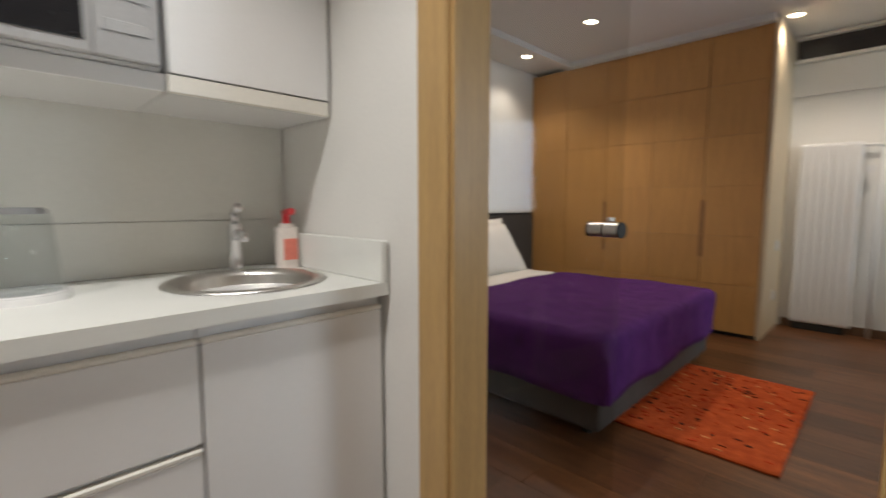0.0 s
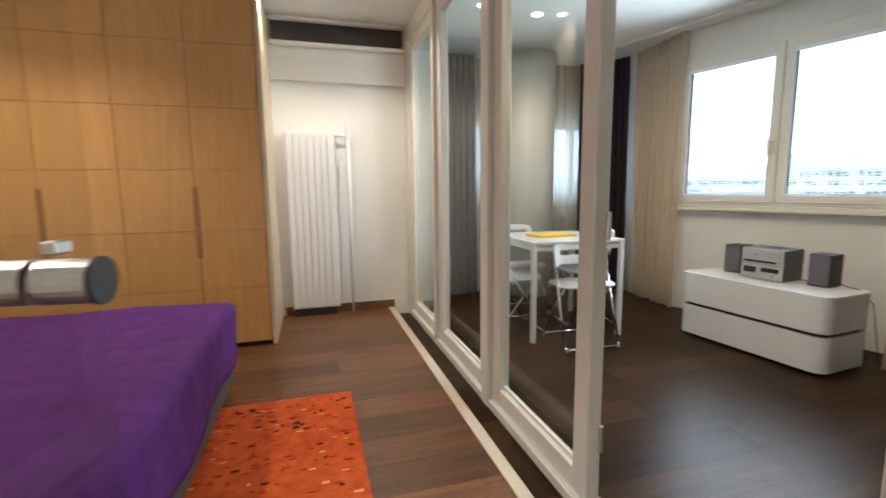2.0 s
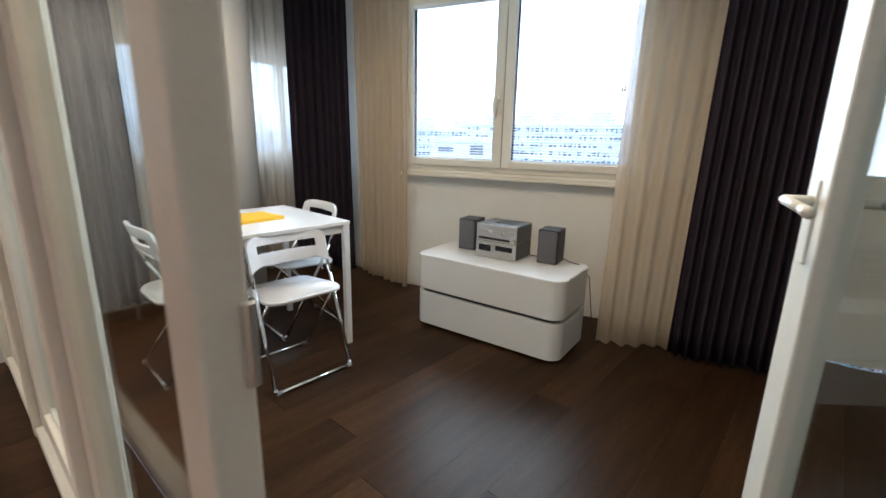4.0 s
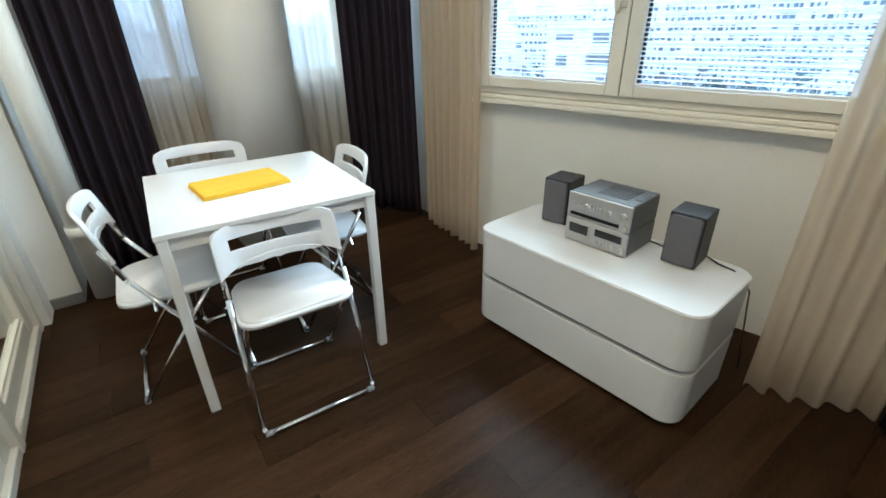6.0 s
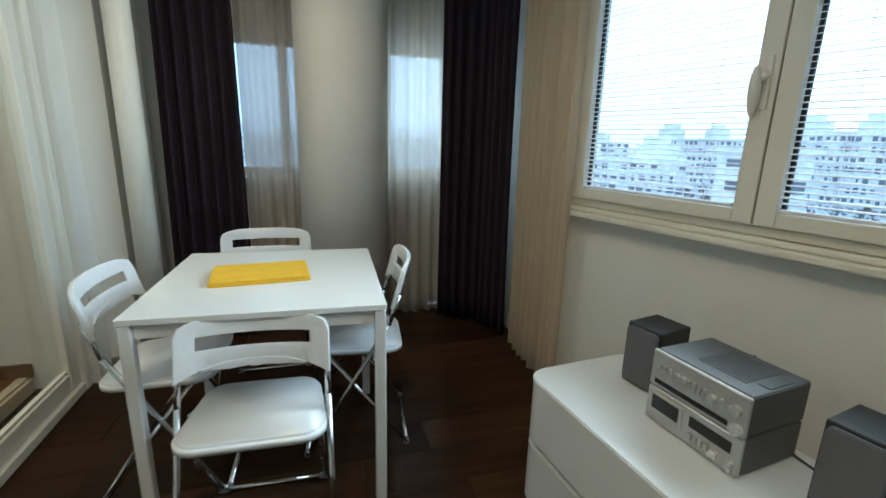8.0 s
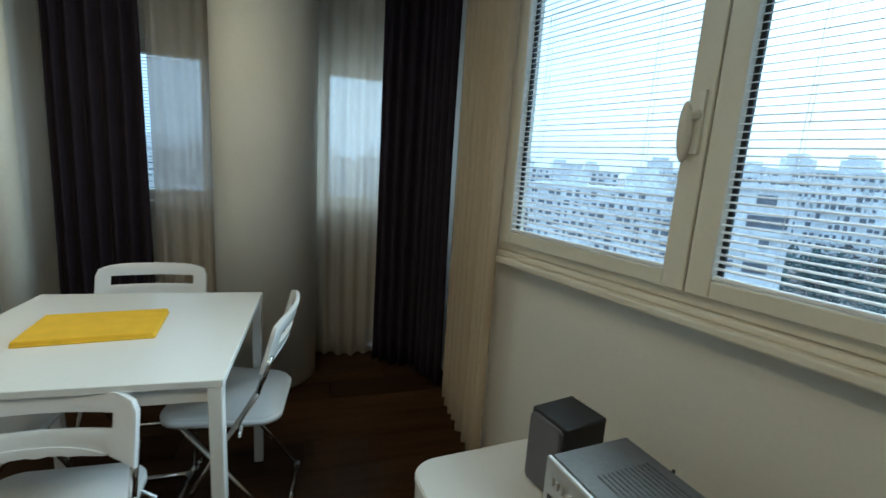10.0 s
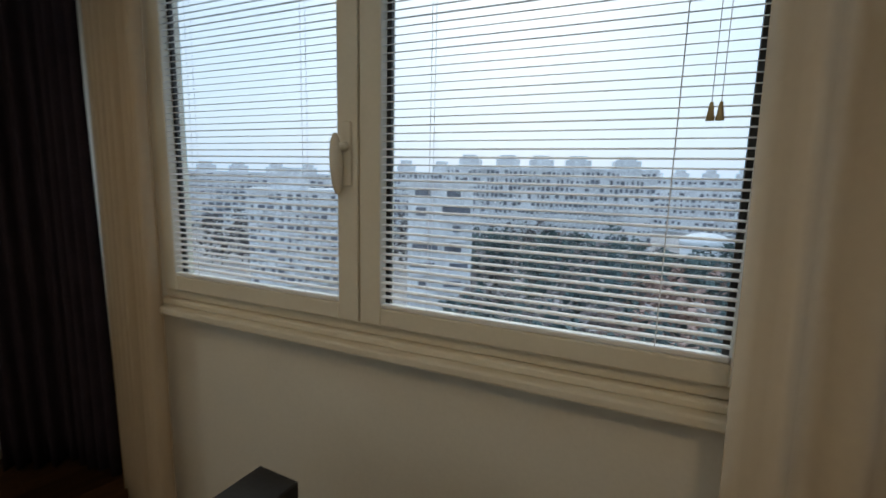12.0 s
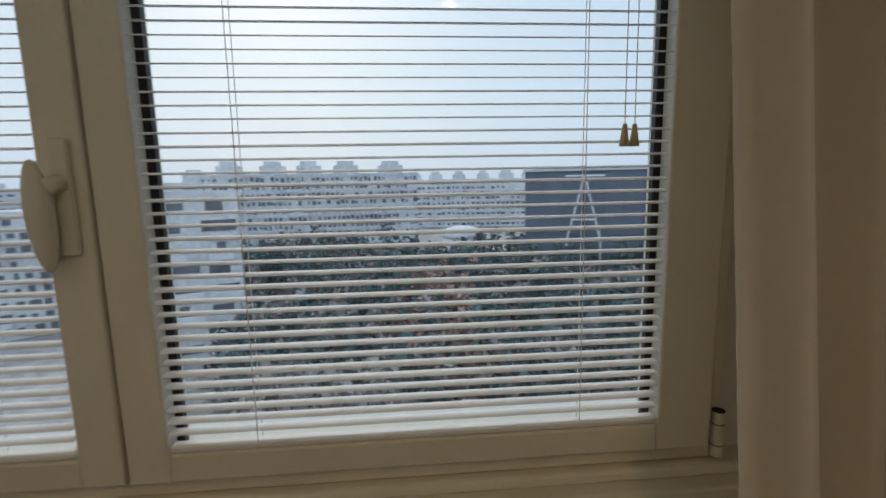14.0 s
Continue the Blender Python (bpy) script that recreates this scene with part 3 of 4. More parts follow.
def folding_chair(back, drop, label):
    """Sitter looks along +y; origin on the floor under the seat."""
    ch = thing("folding_chair", pose(0, 0, 0), label, "chair", "folding chairs round the table")
    seat = slab(rounded(0.40, 0.37, 0.07, 6), 0.425, 0.452, 0.010, 3)
    for v in seat.verts:
        v.co.x *= 1 - 0.16 * max(0, -v.co.y / 0.185) 
        v.co.z += 0.012 * (v.co.y / 0.185) 
    part("seat", seat, CHAIR_WHITE, ch, smooth=True)
    # backrest: a curved shell with a long hand slot
    bm = bmesh.new()
    nx, zs = 24, (0.615, 0.640, 0.685, 0.697, 0.722, 0.734, 0.762, 0.785)
    grid = []
    for z in zs:
        row = []
        for i in range(nx + 1):
            s = 2 * i / nx - 1
            x = s * 0.212
            taper = 1.0
            if z > 0.76:
                taper = 1 - 0.05 * ((z - 0.76) / 0.025)
            zz = z - (0.02 * abs(s) ** 6 if z > 0.75 else 0) + (0.045 * (1 - abs(s) ** 2.5) if z < 0.62 else 0)
            row.append(bm.verts.new((x * taper, -back - 0.035 * (1 - s * s) - (zz - 0.7) * 0.28, zz - drop)))
        grid.append(row)
    for j in range(len(zs) - 1):
        for i in range(nx):
            if j in (3, 4, 2) and 3 <= i < nx - 3 and j != 2 and j != 5:
                continue
            bm.faces.new((grid[j][i], grid[j][i + 1], grid[j + 1][i + 1], grid[j + 1][i]))
    ob = part("backrest", bm, CHAIR_WHITE, ch, smooth=True)
    so = ob.modifiers.new("shell", "SOLIDIFY")
    so.thickness, so.offset = 0.014, 0
    bv = ob.modifiers.new("round", "BEVEL")
    bv.width, bv.segments = 0.004, 2
    for s in (-1, 1):
        part("leg", pipe([(s * 0.205, -back - 0.005, 0.67 - drop), (s * 0.205, -back + 0.035, 0.55 - drop), (s * 0.212, 0.185, 0.03), (s * 0.205, 0.200, 0.0105)], 0.0095), CHROME, ch, "chrome tube leg", True)
        part("leg", pipe([(s * 0.180, 0.11, 0.425), (s * 0.180, -0.20, 0.0105)], 0.0085), CHROME, ch, "chrome tube leg", True)
        part("seat_bracket", rods([((s * 0.172, -0.07, 0.43), (s * 0.214, -0.07, 0.40))], 0.006), CHROME, ch)
        for x, y in ((0.205, 0.200), (0.180, -0.20)):
            part("foot_cap", rods([((s * (x - 0.02), y, 0.0112), (s * (x + 0.006), y, 0.0112))], 0.0112), mat("grey_rubber", (0.25, 0.25, 0.26), 0.6), ch)
    part("stretcher", rods([((-0.205, 0.200, 0.0115), (0.205, 0.200, 0.0115))], 0.0095), CHROME, ch, smooth=True)
    part("stretcher", rods([((-0.180, -0.20, 0.0115), (0.180, -0.20, 0.0115))], 0.0085), CHROME, ch, smooth=True)
    return ch


front = folding_chair(-0.005, 0.055, "white plastic folding chair turned away from the table")
front.matrix_basis = pose(1.19, 3.61, 0, 0, 0, 178)
chair = folding_chair(0.16, 0.0, "white plastic folding chair with chrome tube legs")
chair.matrix_basis = pose(0.85, 4.03, 0, 0, 0, -92)
for m in (pose(1.14, 4.50, 0, 0, 0, 180), pose(1.53, 4.12, 0, 0, 0, 84)):
    copy_thing(chair, m)

CABM = pose(2.325, 3.095, 0, 0, 0, 5.5)
cab = thing("low_cabinet", CABM, "low glossy white two-drawer cabinet with rounded corners", "cabinet")
part("plinth", boxes((-0.17, -0.42, 0.0, 0.19, 0.42, 0.022)), DARK, cab)
part("drawer", slab(rounded(0.46, 0.99, 0.075, 8), 0.022, 0.236), GLOSS_WHITE, cab, smooth=False)
part("shadow_gap", slab(rounded(0.41, 0.94, 0.06, 8), 0.236, 0.260), DARK, cab)
part("drawer", slab(rounded(0.46, 0.99, 0.075, 8), 0.260, 0.466), GLOSS_WHITE, cab)
part("top", slab(rounded(0.464, 0.994, 0.077, 10), 0.466, 0.482, 0.004), GLOSS_WHITE, cab)


def speaker(m, label):
    sp = thing("speaker", m, label, "speaker", "stereo speakers")
    part("cabinet_box", boxes((-0.065, -0.062, 0.0, 0.075, 0.062, 0.205), bev=0.003), SPK, sp)
    g = slab(rounded(0.190, 0.112, 0.016, 5), 0, 0.012, 0.003)
    bmesh.ops.transform(g, matrix=pose(-0.0655, 0, 0.1025, 0, -90, 0), verts=g.verts)
    part("grille", g, GRILLE, sp, "dark grey cloth grille")
    return sp


TOPZ = 0.4825
speaker(pose(2.425, 3.405, TOPZ, 0, 0, 12), "black speaker with a grey cloth front standing on the cabinet")
speaker(pose(2.485, 2.842, TOPZ, 0, 0, 10), "black speaker with a grey cloth front beside the stereo")
st = thing("stereo_system", pose(2.400, 3.125, TOPZ, 0, 0, 6), "silver stacked stereo amplifier with cassette deck on the cabinet", "stereo")
for z0, z1 in ((0.004, 0.104), (0.108, 0.212)):
    part("casing", boxes((-0.10, -0.135, z0, 0.11, 0.135, z1), bev=0.003), mat("stereo_side", (0.12, 0.12, 0.125), 0.4, 0.3), st)
    part("front_panel", boxes((-0.112, -0.138, z0, -0.10, 0.138, z1), bev=0.003), SILVER, st)
part("top_plate", boxes((-0.098, -0.132, 0.212, 0.108, 0.132, 0.2135)), mat("stereo_top", (0.13, 0.13, 0.135), 0.45, 0.3), st, "grey metal top plate")
part("top_vent", boxes(*[(-0.055 + 0.012 * i, -0.085, 0.2135, -0.049 + 0.012 * i, 0.045, 0.2155) for i in range(12)], (-0.03, -0.125, 0.2135, 0.06, -0.095, 0.2155)), mat("vent_grey", (0.10, 0.10, 0.105), 0.5), st)
part("dial_window", boxes((-0.1135, -0.095, 0.118, -0.1125, 0.12, 0.132)), BLACKPL, st)
part("display", boxes((-0.1135, -0.115, 0.055, -0.1125, 0.0, 0.085)), BLACKPL, st)
part("cassette_door", boxes((-0.1165, 0.02, 0.028, -0.1125, 0.125, 0.092), bev=0.002), SILVER, st)
part("cassette_window", boxes((-0.1185, 0.03, 0.045, -0.117, 0.115, 0.085)), BLACKPL, st)
for y in (0.105, 0.09, 0.075):
    part("button", boxes((-0.119, y - 0.004, 0.163, -0.1125, y + 0.004, 0.180), bev=0.001), SILVER, st)
for y in (0.015, 0.0, -0.015, -0.03, -0.075):
    part("button", boxes((-0.119, y - 0.004, 0.155, -0.1125, y + 0.004, 0.178), bev=0.001), SILVER, st)
for y in (-0.01, -0.025, -0.04, -0.055):
    part("button", boxes((-0.119, y - 0.005, 0.022, -0.1125, y + 0.005, 0.040), bev=0.001), SILVER, st)
for y, z, r in ((0.05, 0.17, 0.010), (0.032, 0.17, 0.010), (-0.05, 0.165, 0.011), (-0.11, 0.170, 0.013), (-0.12, 0.125, 0.014), (-0.08, 0.032, 0.010), (-0.122, 0.035, 0.006), (-0.122, 0.02, 0.006)):
    part("knob", rods([((-0.1125, y, z), (-0.126, y, z))], r, 14), mat("knob_silver", (0.82, 0.82, 0.80), 0.25, 0.5, var=0.03), st, smooth=False)
for x in (-0.08, 0.08):
    for y in (-0.11, 0.11):
        part("foot", rods([((x, y, 0), (x, y, 0.005))], 0.01), BLACKPL, st)
cb = pipe([(2.512, 3.06, 0.50), (2.525, 3.0, 0.487), (2.52, 2.93, 0.486), (2.51, 2.86, 0.49)], 0.003)
tagged(part("speaker_cable", cb, SPK, None, "", True), "thin black cable lying behind the stereo", "cable")
cb = pipe([(2.508, 3.14, 0.66), (2.52, 3.15, 0.69), (2.53, 3.16, 0.66), (2.54, 3.2, 0.49)], 0.004)
tagged(part("power_cable", cb, SPK, None, "", True), "black cable at the back of the stereo", "cable")
cb = pipe([(2.555, 2.80, 0.50), (2.548, 2.74, 0.486), (2.54, 2.68, 0.486), (2.60, 2.63, 0.40), (2.66, 2.6, 0.02)], 0.003)
tagged(part("speaker_cable", cb, SPK, None, "", True), "thin dark cable running down behind the cabinet", "cable")

# ---- bedroom ----
WY = 4.03
ward = thing("wardrobe", pose(0, 0, BF), "tall honey-coloured veneer wardrobe with panelled doors", "wardrobe")
part("carcass", boxes((-3.02, WY + 0.022, 0.0, -0.955, 4.755, 2.36)), OAK, ward)
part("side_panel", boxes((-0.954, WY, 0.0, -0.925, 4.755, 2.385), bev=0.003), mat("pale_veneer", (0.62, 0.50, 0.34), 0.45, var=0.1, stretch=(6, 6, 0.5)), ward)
part("plinth", boxes((-3.02, WY + 0.02, 0.0, -0.955, WY + 0.0219, 0.05)), DARK, ward)
xs = [-0.957, -1.365, -1.78, -2.195, -2.61, -3.02]
zsd = [0.03, 0.41, 0.80, 1.19, 1.58, 1.97, 2.36]
for a, b in zip(xs, xs[1:]):
    dr = part("door", boxes((b + 0.002, WY + 0.010, 0.03, a - 0.002, WY + 0.0195, 2.36)), OAK, ward)
    for z0, z1 in zip(zsd, zsd[1:]):
        part("panel", boxes((b + 0.0022, WY, z0 + 0.0012, a - 0.0022, WY + 0.010, z1 - 0.0012), bev=0.0006), OAK, dr)
# the pulls' soft shading is put into a darker brown
for x in (-1.365, -2.195):
    part("pull", boxes((x - 0.016, WY - 0.004, 0.62, x + 0.016, WY, 1.08), bev=0.001), mat("dark_pull", (0.34, 0.17, 0.062), 0.4), ward, "wooden pull strip with its shading in the colour")
# niche over the radiator
# thin box added in place of the shaded wall band below the vent
structure("niche_lintel", boxes((-0.925, 4.725, 2.0, 0.16, 4.757, 2.255)), WHITE_WALL, "shallow white box for the shaded wall band")
ac = thing("vent_unit", pose(0, 0, 0), "dark recessed ventilation panel with white rails under the ceiling", "vent")
part("backing", boxes((-0.90, 4.722, 2.27, 0.14, 4.757, 2.45)), mat("vent_dark", (0.035, 0.03, 0.03), 0.25), ac)
part("rail", boxes((-0.92, 4.66, 2.256, 0.15, 4.72, 2.282), bev=0.003), SATIN_WHITE, ac)
part("rail", boxes((-0.92, 4.66, 2.442, 0.15, 4.72, 2.465), bev=0.003), SATIN_WHITE, ac)
rad = thing("radiator", pose(0, 0, BF), "tall flat white panel radiator on the end wall", "radiator")
part("panel", boxes((-0.84, 4.69, 0.06, -0.45, 4.725, 1.53), bev=0.006, seg=2), GLOSS_WHITE, rad)
for i in range(7):
    part("rib", boxes((-0.833 + i * 0.054, 4.680, 0.075, -0.788 + i * 0.054, 4.689, 1.515), bev=0.003), GLOSS_WHITE, rad)
part("bracket", boxes((-0.80, 4.725, 0.3, -0.77, 4.758, 0.33), (-0.52, 4.725, 0.3, -0.49, 4.758, 0.33), (-0.80, 4.725, 1.3, -0.77, 4.758, 1.33), (-0.52, 4.725, 1.3, -0.49, 4.758, 1.33)), GLOSS_WHITE, rad)
part("feed_pipe", pipe([(-0.46, 4.705, 1.50), (-0.36, 4.705, 1.50), (-0.34, 4.71, 1.48), (-0.34, 4.71, 0.0)], 0.011), GLOSS_WHITE, rad, smooth=True)
part("valve", rods([((-0.345, 4.70, 1.50), (-0.345, 4.70, 1.60))], 0.014), GLOSS_WHITE, rad)
part("valve_knob", rods([((-0.41, 4.675, 1.32), (-0.41, 4.69, 1.32))], 0.03, 16), GLOSS_WHITE, rad)
# dark block put in as the shade between radiator and floor
part("shadow_foot", boxes((-0.82, 4.69, 0.0, -0.48, 4.72, 0.05)), DARK, rad)
for z in (0.74, 0.33):
    so = part("wall_socket", boxes((-0.922, 4.40, z, -0.912, 4.485, z + 0.085), bev=0.003), GLOSS_WHITE)
    tagged(so, "white plastic wall switch plate", "socket")
    part("rocker", boxes((-0.912, 4.415, z + 0.015, -0.907, 4.47, z + 0.07), bev=0.002), GLOSS_WHITE, so)

bed = thing("bed", pose(0, 0, BF), "double bed with a grey-brown upholstered base and headboard", "bed")
BX0, BX1, BY0, BY1 = -2.90, -1.10, 1.72, 3.32
part("base", boxes((BX0, BY0, 0.05, BX1, BY1, 0.27), bev=0.025, seg=3), BEDBASE, bed, smooth=False)
part("mattress", boxes((BX0, BY0 + 0.01, 0.27, BX1 - 0.01, BY1 - 0.01, 0.455), bev=0.05, seg=4), SHEET, bed, "white mattress")
part("headboard", boxes((-3.02, 1.55, 0.0, -2.905, 3.92, 0.96), bev=0.025, seg=3), BEDBASE, bed, "grey upholstered headboard")
part("piping", boxes((-2.935, 1.56, 0.955, -2.90, 3.91, 0.967), bev=0.004), DARK, bed)
for x in (BX0 + 0.1, BX1 - 0.1):
    for y in (BY0 + 0.1, BY1 - 0.1):
        part("leg", rods([((x, y, 0), (x, y, 0.05))], 0.025), DARK, bed)


def drape(x0, x1, y0, y1, ztop, drop, seed, nx=44, ny=44):
    """Soft blanket over the mattress, falling over three edges."""
    bm = bmesh.new()
    grid = []
    r = 0.05
    for i in range(nx + 1):
        row = []
        sx = x0 + (x1 + drop - x0) * i / nx
        for j in range(ny + 1):
            sy = (y0 - drop) + (y1 - y0 + 2 * drop) * j / ny
            ox, oy = max(0, sx - x1), max(0, y0 - sy, sy - y1)
            d = max(ox, oy)
            z = ztop + 0.012 * noise.noise((sx * 2.4 + seed, sy * 2.4, 0)) + 0.006 * noise.noise((sx * 7, sy * 7, seed))
            px, py = min(sx, x1), min(max(sy, y0), y1)
            if d > 0:
                z = ztop - d + r * 0.4 * math.exp(-d / r) - r * 0.4
                bulge = 0.018 + 0.012 * noise.noise((sx * 6, sy * 6, 2.0)) + 0.010 * math.sin(9 * (sx + sy)) * min(1, d * 4)
                if ox >= oy:
                    px = x1 + bulge
                if oy >= ox:
                    py = (y0 - bulge) if sy < y0 else (y1 + bulge)
            row.append(bm.verts.new((px, py, z)))
        grid.append(row)
    for a, b in zip(grid, grid[1:]):
        for j in range(ny):
            bm.faces.new((a[j], b[j], b[j + 1], a[j + 1]))
    return bm


bl = part("blanket", drape(-2.22, BX1 + 0.012, BY0 - 0.004, BY1 + 0.004, BF + 0.485, 0.27, 3.1), PURPLE, None, "", True)
md = bl.modifiers.new("cloth", "SOLIDIFY")
md.thickness = 0.016
tagged(bl, "purple wool blanket spread over the foot of the bed", "blanket")
sh = part("bed_sheet", drape(-2.88, -2.18, BY0 - 0.002, BY1 + 0.002, BF + 0.472, 0.10, 8.0, 20, 40), SHEET, None, "", True)
md = sh.modifiers.new("cloth", "SOLIDIFY")
md.thickness = 0.008
tagged(sh, "white bed sheet smoothed over the mattress", "sheet")


def pillow(m, w, h, t, seed, label):
    bm = bmesh.new()
    n = 22
    for side in (1, -1):
        g = []
        for i in range(n + 1):
            row = []
            for j in range(n + 1):
                u, v = 2 * i / n - 1, 2 * j / n - 1
                e = (max(0, 1 - abs(u) ** 2.6) * max(0, 1 - abs(v) ** 2.6)) ** 0.55
                pin = 1 - 0.05 * (1 - abs(v)) * abs(u) ** 3
                x, y = u * w / 2 * (1 - 0.06 * (1 - v * v) * abs(u)), v * h / 2 * (1 - 0.07 * (1 - u * u) * abs(v))
                z = side * (t / 2 * e + 0.006 * noise.noise((u * 3 + seed, v * 3, side)) * e)
                row.append(bm.verts.new((x * pin, y, z)))
            g.append(row)
        for a, b in zip(g, g[1:]):
            for j in range(n):
                q = (a[j], b[j], b[j + 1], a[j + 1])
                bm.faces.new(q if side > 0 else q[::-1])
    bmesh.ops.remove_doubles(bm, verts=bm.verts, dist=0.0006)
    ob = part("pillow", bm, SHEET, None, "", True)
    ob.matrix_world = m
    return tagged(ob, label, "pillow", "pillows on the bed")


# local x along the bed's width, local y up the headboard
for k, (y, x, lean, z) in enumerate(((2.10, -2.66, 58, 0.735), (2.93, -2.66, 57, 0.735), (2.04, -2.80, 74, 0.76), (2.98, -2.80, 74, 0.76))):
    pillow(Matrix.Translation((x, y, z)) @ pose(0, 0, 0, 0, 0, 90) @ pose(0, 0, 0, lean), 0.70, 0.48, 0.17, k * 3.3, "plump white pillow leaning on the headboard" if k < 2 else "white pillow standing against the headboard")

# painting of a pale still landscape
pm = bpy.data.materials.new("painted_canvas")
pm.use_nodes = True
pn = pm.node_tree
tcn, nz, rp = pn.nodes.new("ShaderNodeTexCoord"), pn.nodes.new("ShaderNodeTexNoise"), pn.nodes.new("ShaderNodeValToRGB")
nz.inputs["Scale"].default_value, nz.inputs["Detail"].default_value, nz.inputs["Distortion"].default_value = 4.5, 5, 0.6
el = rp.color_ramp.elements
el[0].position, el[0].color, el[1].position, el[1].color = 0.36, (0.10, 0.08, 0.03, 1), 0.68, (0.62, 0.55, 0.42, 1)
for ps, cc in ((0.43, (0.13, 0.15, 0.05, 1)), (0.50, (0.42, 0.32, 0.18, 1)), (0.57, (0.52, 0.36, 0.22, 1))):
    e = el.new(ps)
    e.color = cc
pn.links.new(tcn.outputs["Object"], nz.inputs[0]), pn.links.new(nz.outputs["Fac"], rp.inputs[0]), pn.links.new(rp.outputs[0], pn.nodes["Principled BSDF"].inputs["Base Color"])
pa = thing("painting", pose(-3.03, 2.80, 1.62), "unframed painting in pale browns and greens on the wall", "painting")
part("canvas", boxes((0.0, -0.37, -0.36, 0.030, 0.37, 0.36), bev=0.003), pm, pa)
part("edge_frame", boxes((0.0, -0.378, -0.372, 0.026, 0.378, -0.3605), (0.0, -0.378, 0.3605, 0.026, 0.378, 0.372)), JAMB, pa)

# orange rug: woven field with small dark and pale tufts
RUG = mat("orange_wool", (0.58, 0.115, 0.026), 0.95, var=0.3, scale=22, fine=180, bump=0.7, col2=(0.30, 0.038, 0.012), spec=0.1)
rug = thing("rug", pose(-0.845, 2.54, BF, 0, 0, 0), "orange woven rug with dark and pale flecks beside the bed", "rug")
bm = bmesh.new()
bmesh.ops.create_grid(bm, x_segments=30, y_segments=50, size=0.5)
for v in bm.verts:
    ex = 0.006 * noise.noise((v.co.x * 20, v.co.y * 20, 4))
    v.co = Vector((v.co.x * 0.68 + ex * (abs(v.co.x) > 0.49), v.co.y * 1.10 + ex * (abs(v.co.y) > 0.49), 0.011 + 0.003 * noise.noise((v.co.x * 9, v.co.y * 12, 1))))
o = part("woven_field", bm, RUG, rug, smooth=True)
md = o.modifiers.new("body", "SOLIDIFY")
md.thickness, md.offset = 0.01, -1
for name, c, n, seed in (("dark_fleck", (0.09, 0.025, 0.015), 55, 5), ("pale_fleck", (0.66, 0.28, 0.10), 30, 6), ("red_fleck", (0.45, 0.05, 0.015), 110, 7)):
    rnd = random.Random(seed)
    bm = bmesh.new()
    for _ in range(n):
        x, y, w, h = rnd.uniform(-0.31, 0.31), rnd.uniform(-0.52, 0.52), rnd.uniform(0.006, 0.018), rnd.uniform(0.003, 0.008)
        box(bm, x - w, y - h, 0.010, x + w, y + h, 0.0145, bev=0.0015)
    tagged(part(name, bm, mat(name, c, 0.95, var=0.3, bump=0.5, spec=0.1), rug), kind="stuff")

# frameless glass door with a steel knob
gd = thing("glass_door", pose(-1.012, 0.835, BF, 0, 0, -8.5), "frameless clear glass door standing open beside the bed", "door")
p = part("pane", boxes((-0.004, 0.0, 0.012, 0.004, 0.62, 2.03), bev=0.001), DOORGLASS, gd)
p.visible_shadow = False
part("edge_seal", boxes((-0.006, -0.012, 0.012, 0.006, 0.0, 2.03)), DARK, gd, "dark hinge-side seal")
for z in (0.12, 1.85):
    part("hinge", boxes((-0.016, -0.010, z, 0.016, 0.06, z + 0.075), bev=0.003), STEEL, gd)
for s in (-1, 1):
    kb = part("knob", rods([((s * 0.0045, 0.53, 0.960), (s * 0.058, 0.53, 0.960))], 0.024, 24), STEEL, gd, "satin steel cylinder knob")
    part("knob_ring", rods([((s * 0.056, 0.53, 0.960), (s * 0.061, 0.53, 0.960))], 0.0255, 24), DARK, kb)
part("lock_plate", boxes((-0.007, 0.545, 0.985, 0.007, 0.575, 1.0), bev=0.002), STEEL, gd)

# downlights
for lx, ly in LAMPS + ROOM_LAMPS + [(-0.9, -0.1), (-1.0, -1.0)]:
    d = thing("downlight", pose(lx, ly, CEIL), "small round recessed ceiling downlight, switched on", "lamp", "ceiling downlights")
    bm = bmesh.new()
    bmesh.ops.create_cone(bm, cap_ends=False, segments=28, radius1=0.05, radius2=0.042, depth=0.01, matrix=Matrix.Translation((0, 0, -0.005)))
    part("ring", bm, STEEL, d)
    bm = bmesh.new()
    bmesh.ops.create_cone(bm, cap_ends=True, segments=24, radius1=0.041, radius2=0.041, depth=0.006, matrix=Matrix.Translation((0, 0, -0.0035)))
    part("lens", bm, LAMPGLOW, d, "glowing lens")

# ---- kitchenette ----
KX0, KX1, KZ = -1.855, -1.235, 0.90
SC, SR = (-1.53, 0.43), 0.180


